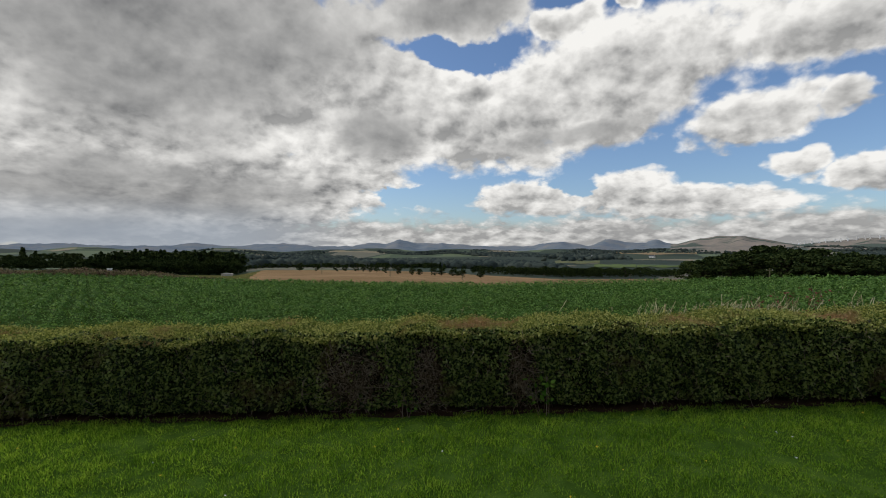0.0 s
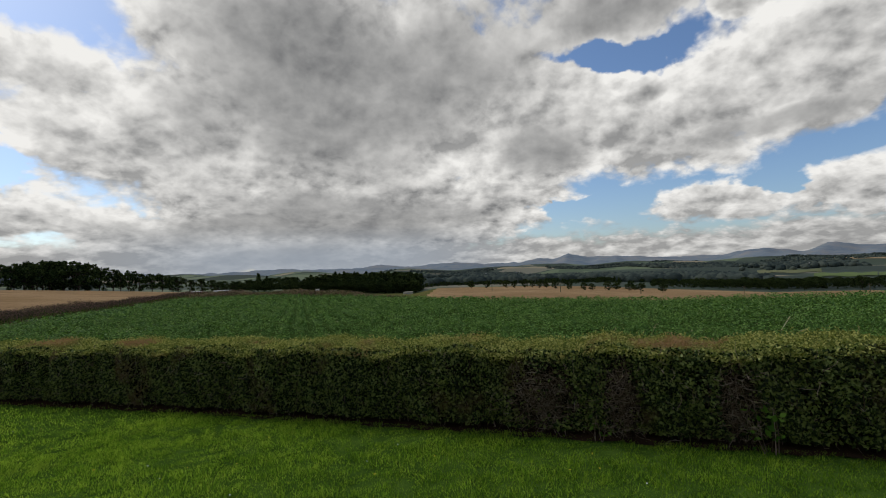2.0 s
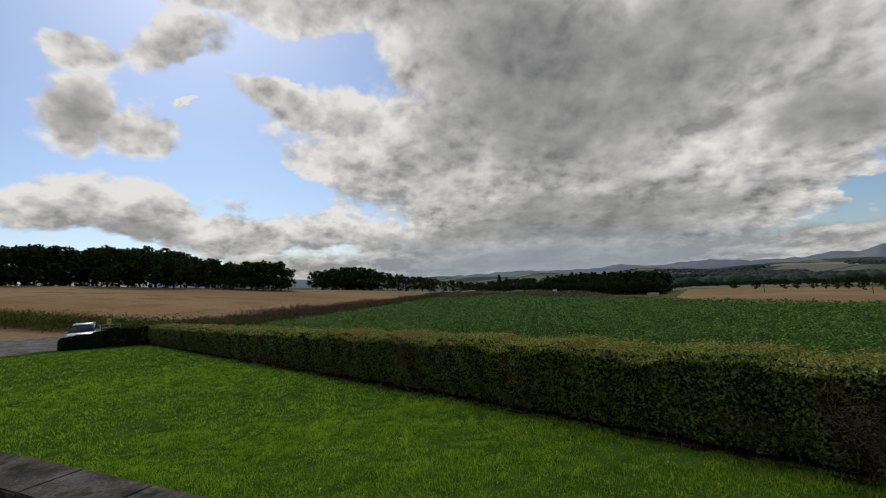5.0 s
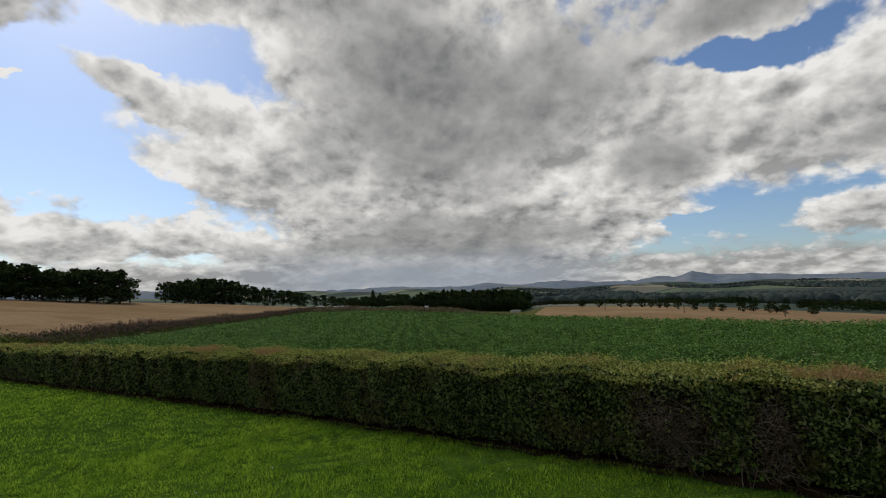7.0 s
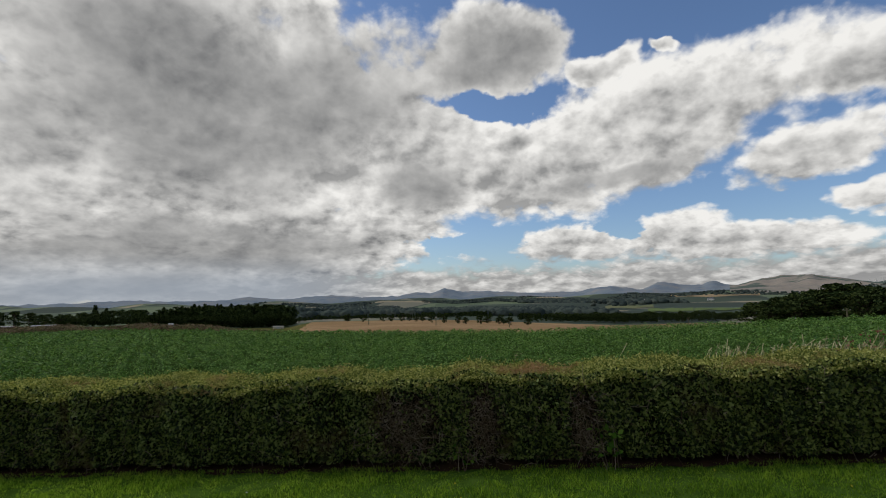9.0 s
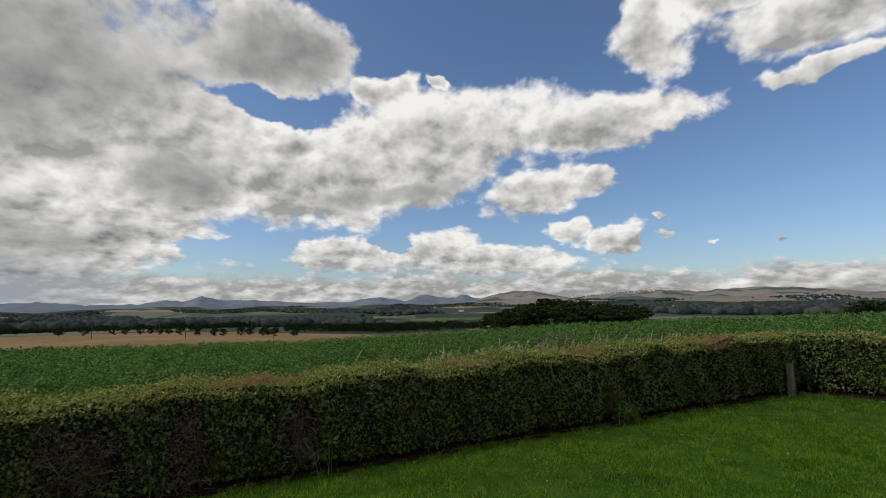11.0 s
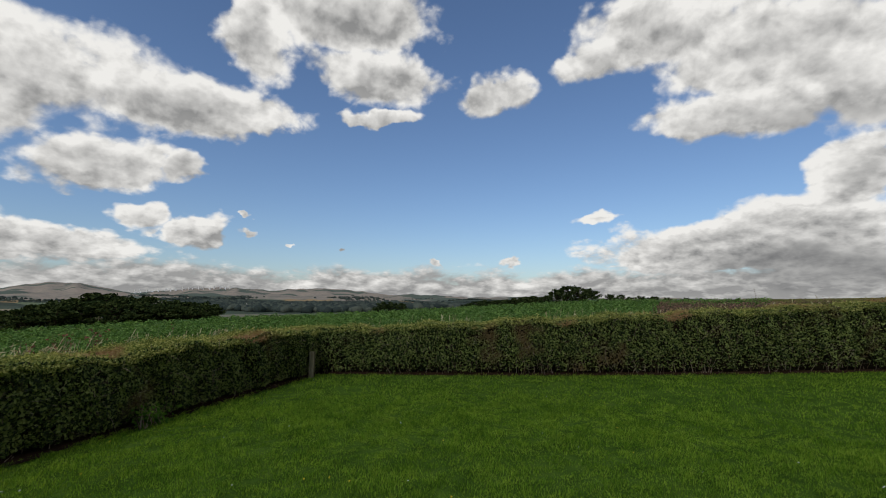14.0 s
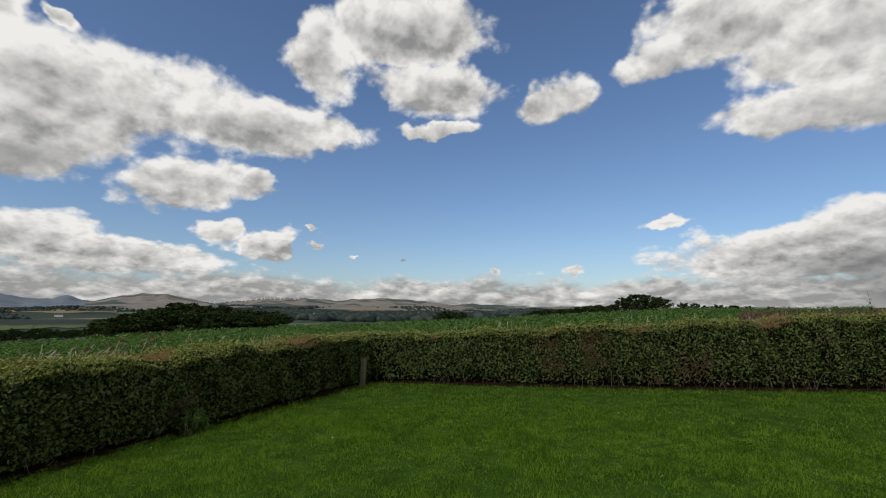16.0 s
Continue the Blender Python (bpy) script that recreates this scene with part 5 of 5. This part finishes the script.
def make_terrace():
    outline = [(-10.5, -1.39), (-5.56, 0.78), (-2.6, 2.08), (2.3, 2.0), (2.6, -3.2), (2.4, -8), (-10.5, -8)]
    bm = bmesh.new()
    low = [bm.verts.new((x, y, float(height(x, y)) - 0.3)) for x, y in outline]
    high = [bm.verts.new((x, y, 0.98)) for x, y in outline]
    bm.faces.new(high)
    for i in range(len(outline)):
        j = (i + 1) % len(outline)
        bm.faces.new((low[i], low[j], high[j], high[i]))
    bmesh.ops.recalc_face_normals(bm, faces=bm.faces)
    base = shaped("terrace", bm, RUBBLE)
    tagged(base, "raised stone terrace above the lawn", "terrace", kind="structure")
    g = np.random.default_rng(3)
    for (x0, y0), (x1, y1) in zip(outline[:4], outline[1:5]):
        n = max(2, round(math.hypot(x1 - x0, y1 - y0) / 1.05))
        wx, wy = (x1 - x0) / n, (y1 - y0) / n
        ln, an = math.hypot(wx, wy), math.degrees(math.atan2(wy, wx))
        for i in range(n):
            bm = bmesh.new()
            box(bm, 0.006, -0.5, 0, ln - 0.006, 0.05, 0.075, 0.012)
            for v in bm.verts:
                v.co += Vector(g.normal(0, 0.004, 3))
            ob = shaped("coping_stone", bm, STONE, base)
            ob.matrix_basis = pose(x0 + wx * i, y0 + wy * i, 0.981 + g.uniform(0, 0.006), 0, 0, an)
    # flags behind the coping
    for i in range(9):
        for j in range(6):
            x, y = -8 + 1.0 * i, -6.2 + 0.9 * j
            if y > -1.9 + max(0.0, (x + 9) * 0.42) - 0.9:
                continue
            bm = bmesh.new()
            box(bm, 0.006, 0.006, 0, 0.994, 0.894, 0.05, 0.008)
            ob = shaped("flagstone", bm, STONE, base)
            ob.matrix_basis = pose(x, y, 0.981 + g.uniform(0, 0.006))


make_terrace()


# ---------------------------------------------------------------- beside the drive
def make_car():
    thing = tagged(new("car"), "silver-white estate car parked behind the low hedge", "car")
    paint = plain("silver_paint", (0.55, 0.56, 0.57), 0.25, 0.4, 0.04)
    black = plain("black_plastic", (0.02, 0.02, 0.022), 0.6)
    rubber = plain("tyre_rubber", (0.025, 0.025, 0.025), 0.9)
    alloy = plain("alloy", (0.5, 0.5, 0.52), 0.3, 0.9)
    lens = plain("headlamp_lens", (0.75, 0.78, 0.8), 0.08)

    def loft(sections):
        bm = bmesh.new()
        rings = []
        for y, w, z0, z1, r in sections:
            ring = [(-w, z0), (-w * 1.0, z0 + (z1 - z0) * 0.55), (-w * r, z1 - 0.03), (-w * r * 0.85, z1), (w * r * 0.85, z1), (w * r, z1 - 0.03), (w, z0 + (z1 - z0) * 0.55), (w, z0)]
            rings.append([bm.verts.new((x, y, z)) for x, z in ring])
        for a, b in zip(rings, rings[1:]):
            for i in range(8):
                bm.faces.new((a[i], a[(i + 1) % 8], b[(i + 1) % 8], b[i]))
        bm.faces.new(rings[0][::-1]), bm.faces.new(rings[-1])
        bmesh.ops.recalc_face_normals(bm, faces=bm.faces)
        for f in bm.faces:
            f.smooth = True
        return bm

    shaped("body", loft([(-2.3, 0.78, 0.32, 0.72, 0.9), (-2.15, 0.88, 0.25, 0.88, 0.92), (-1.2, 0.92, 0.22, 1.02, 0.92), (0, 0.93, 0.22, 1.04, 0.95), (1.6, 0.93, 0.22, 1.06, 0.95), (2.2, 0.88, 0.3, 1.02, 0.92)]), paint, thing)
    cabin = shaped("cabin", loft([(-1.15, 0.84, 0.98, 1.02, 0.95), (-0.35, 0.80, 0.98, 1.56, 0.80), (0.4, 0.80, 0.98, 1.66, 0.80), (1.5, 0.80, 0.98, 1.60, 0.80), (2.1, 0.82, 0.98, 1.08, 0.9)]), GLASS_DARK, thing)
    shaped("roof_panel", loft([(-0.42, 0.66, 1.54, 1.585, 0.98), (0.4, 0.67, 1.62, 1.69, 0.98), (1.55, 0.66, 1.57, 1.63, 0.98)]), paint, cabin)
    for sx in (-1, 1):
        bm = bmesh.new()
        box(bm, sx * 0.62 - 0.02, 0.0, 1.69, sx * 0.62 + 0.02, 1.4, 1.73, 0.01)
        shaped("roof_rail", bm, black, cabin)
        bm = bmesh.new()
        box(bm, sx * 1.03 - 0.11, -0.85, 1.0, sx * 1.03 + 0.11, -0.7, 1.14, 0.03)
        shaped("wing_mirror", bm, paint, thing)
        bm = bmesh.new()
        box(bm, sx * 0.66 - 0.2, -2.27, 0.66, sx * 0.66 + 0.2, -2.1, 0.8, 0.03)
        shaped("headlight", bm, lens, thing)
        for y in (-1.4, 1.4):
            bm = bmesh.new()
            bmesh.ops.create_cone(bm, cap_ends=True, segments=20, radius1=0.33, radius2=0.33, depth=0.22, matrix=Matrix.Translation((sx * 0.83, y, 0.33)) @ Matrix.Rotation(radians(90), 4, "Y"))
            wheel = shaped("wheel", bm, rubber, thing)
            bm = bmesh.new()
            bmesh.ops.create_cone(bm, cap_ends=True, segments=10, radius1=0.21, radius2=0.18, depth=0.05, matrix=Matrix.Translation((sx * 0.95, y, 0.33)) @ Matrix.Rotation(radians(90 * sx), 4, "Y"))
            shaped("rim", bm, alloy, wheel)
    bm = bmesh.new()
    box(bm, -0.42, -2.34, 0.5, 0.42, -2.26, 0.74, 0.02)
    shaped("grille", bm, black, thing)
    x, y = -49.3, 3.0
    thing.matrix_basis = pose(x, y, float(height(x, y)), 0, 0, 78)


make_car()


def make_sign():
    thing = tagged(new("marker_sign"), "small yellow marker plate on a thin post", "sign")
    yellow = plain("yellow_plate", (0.62, 0.60, 0.10), 0.5)
    bm = bmesh.new()
    box(bm, -0.03, -0.03, -0.2, 0.03, 0.03, 1.75, 0.006)
    shaped("post", bm, PALE_GREY, thing)
    bm = bmesh.new()
    box(bm, -0.16, -0.055, 1.32, 0.16, -0.035, 1.78, 0.008)
    plate = shaped("plate", bm, yellow, thing)
    for z in (1.62, 1.5):
        bm = bmesh.new()
        box(bm, -0.11, -0.062, z, 0.11, -0.054, z + 0.05)
        shaped("text_bar", bm, plain("dark_bar", (0.05, 0.05, 0.04), 0.6), plate)
    x, y = -50.5, 4.85
    thing.matrix_basis = pose(x, y, float(height(x, y)), 0, 0, 80)


make_sign()


def make_gate():
    thing = tagged(new("field_gate"), "galvanised bar gate between drive and field", "gate")
    for z in (0.25, 0.5, 0.75, 1.0):
        bm = bmesh.new()
        bmesh.ops.create_cone(bm, cap_ends=True, segments=8, radius1=0.025, radius2=0.025, depth=3.0, matrix=Matrix.Translation((0, 0, z)) @ Matrix.Rotation(radians(90), 4, "Y"))
        shaped("bar", bm, PALE_GREY, thing)
    for x in (-1.5, 0, 1.5):
        bm = bmesh.new()
        box(bm, x - 0.03, -0.03, 0.0 if x == 0 else -0.3, x + 0.03, 0.03, 1.05, 0.008)
        shaped("upright", bm, PALE_GREY, thing)
    x, y = -52.5, 4.4
    thing.matrix_basis = pose(x, y, float(height(x, y)), 0, 0, 80)


make_gate()


def make_drive():
    k = 14
    v, f = [], []
    for i in range(k + 1):
        for j in range(5):
            x, y = -46.8 - 1.9 * j, -14 + 21 * i / k
            v.append((x + 0.15 * math.sin(i * 1.3), y, float(height(x, y)) + 0.03))
    for i in range(k):
        for j in range(4):
            f.append([i * 5 + j, i * 5 + j + 1, (i + 1) * 5 + j + 1, (i + 1) * 5 + j])
    gravel = surface("drive_gravel", [(0.10, 0.095, 0.085), (0.20, 0.19, 0.17), (0.30, 0.28, 0.25)], 1.5, 60, 0.95, 0.6)
    tagged(new("driveway", mesh("driveway", np.array(v), np.array(f), gravel)), "grey gravel drive beyond the low hedge", "driveway", kind="structure")


make_drive()


# ---------------------------------------------------------------- an unseen wall, added behind the terrace to darken the hedge faces
def make_shade_wall():
    bm = bmesh.new()
    box(bm, -13, -12.5, -1.6, 6, -6.0, 5.6)
    ob = shaped("shade_wall", bm, RUBBLE, None)
    tagged(ob, "unseen plain wall added behind the terrace to block sky light", "wall", kind="structure")


make_shade_wall()
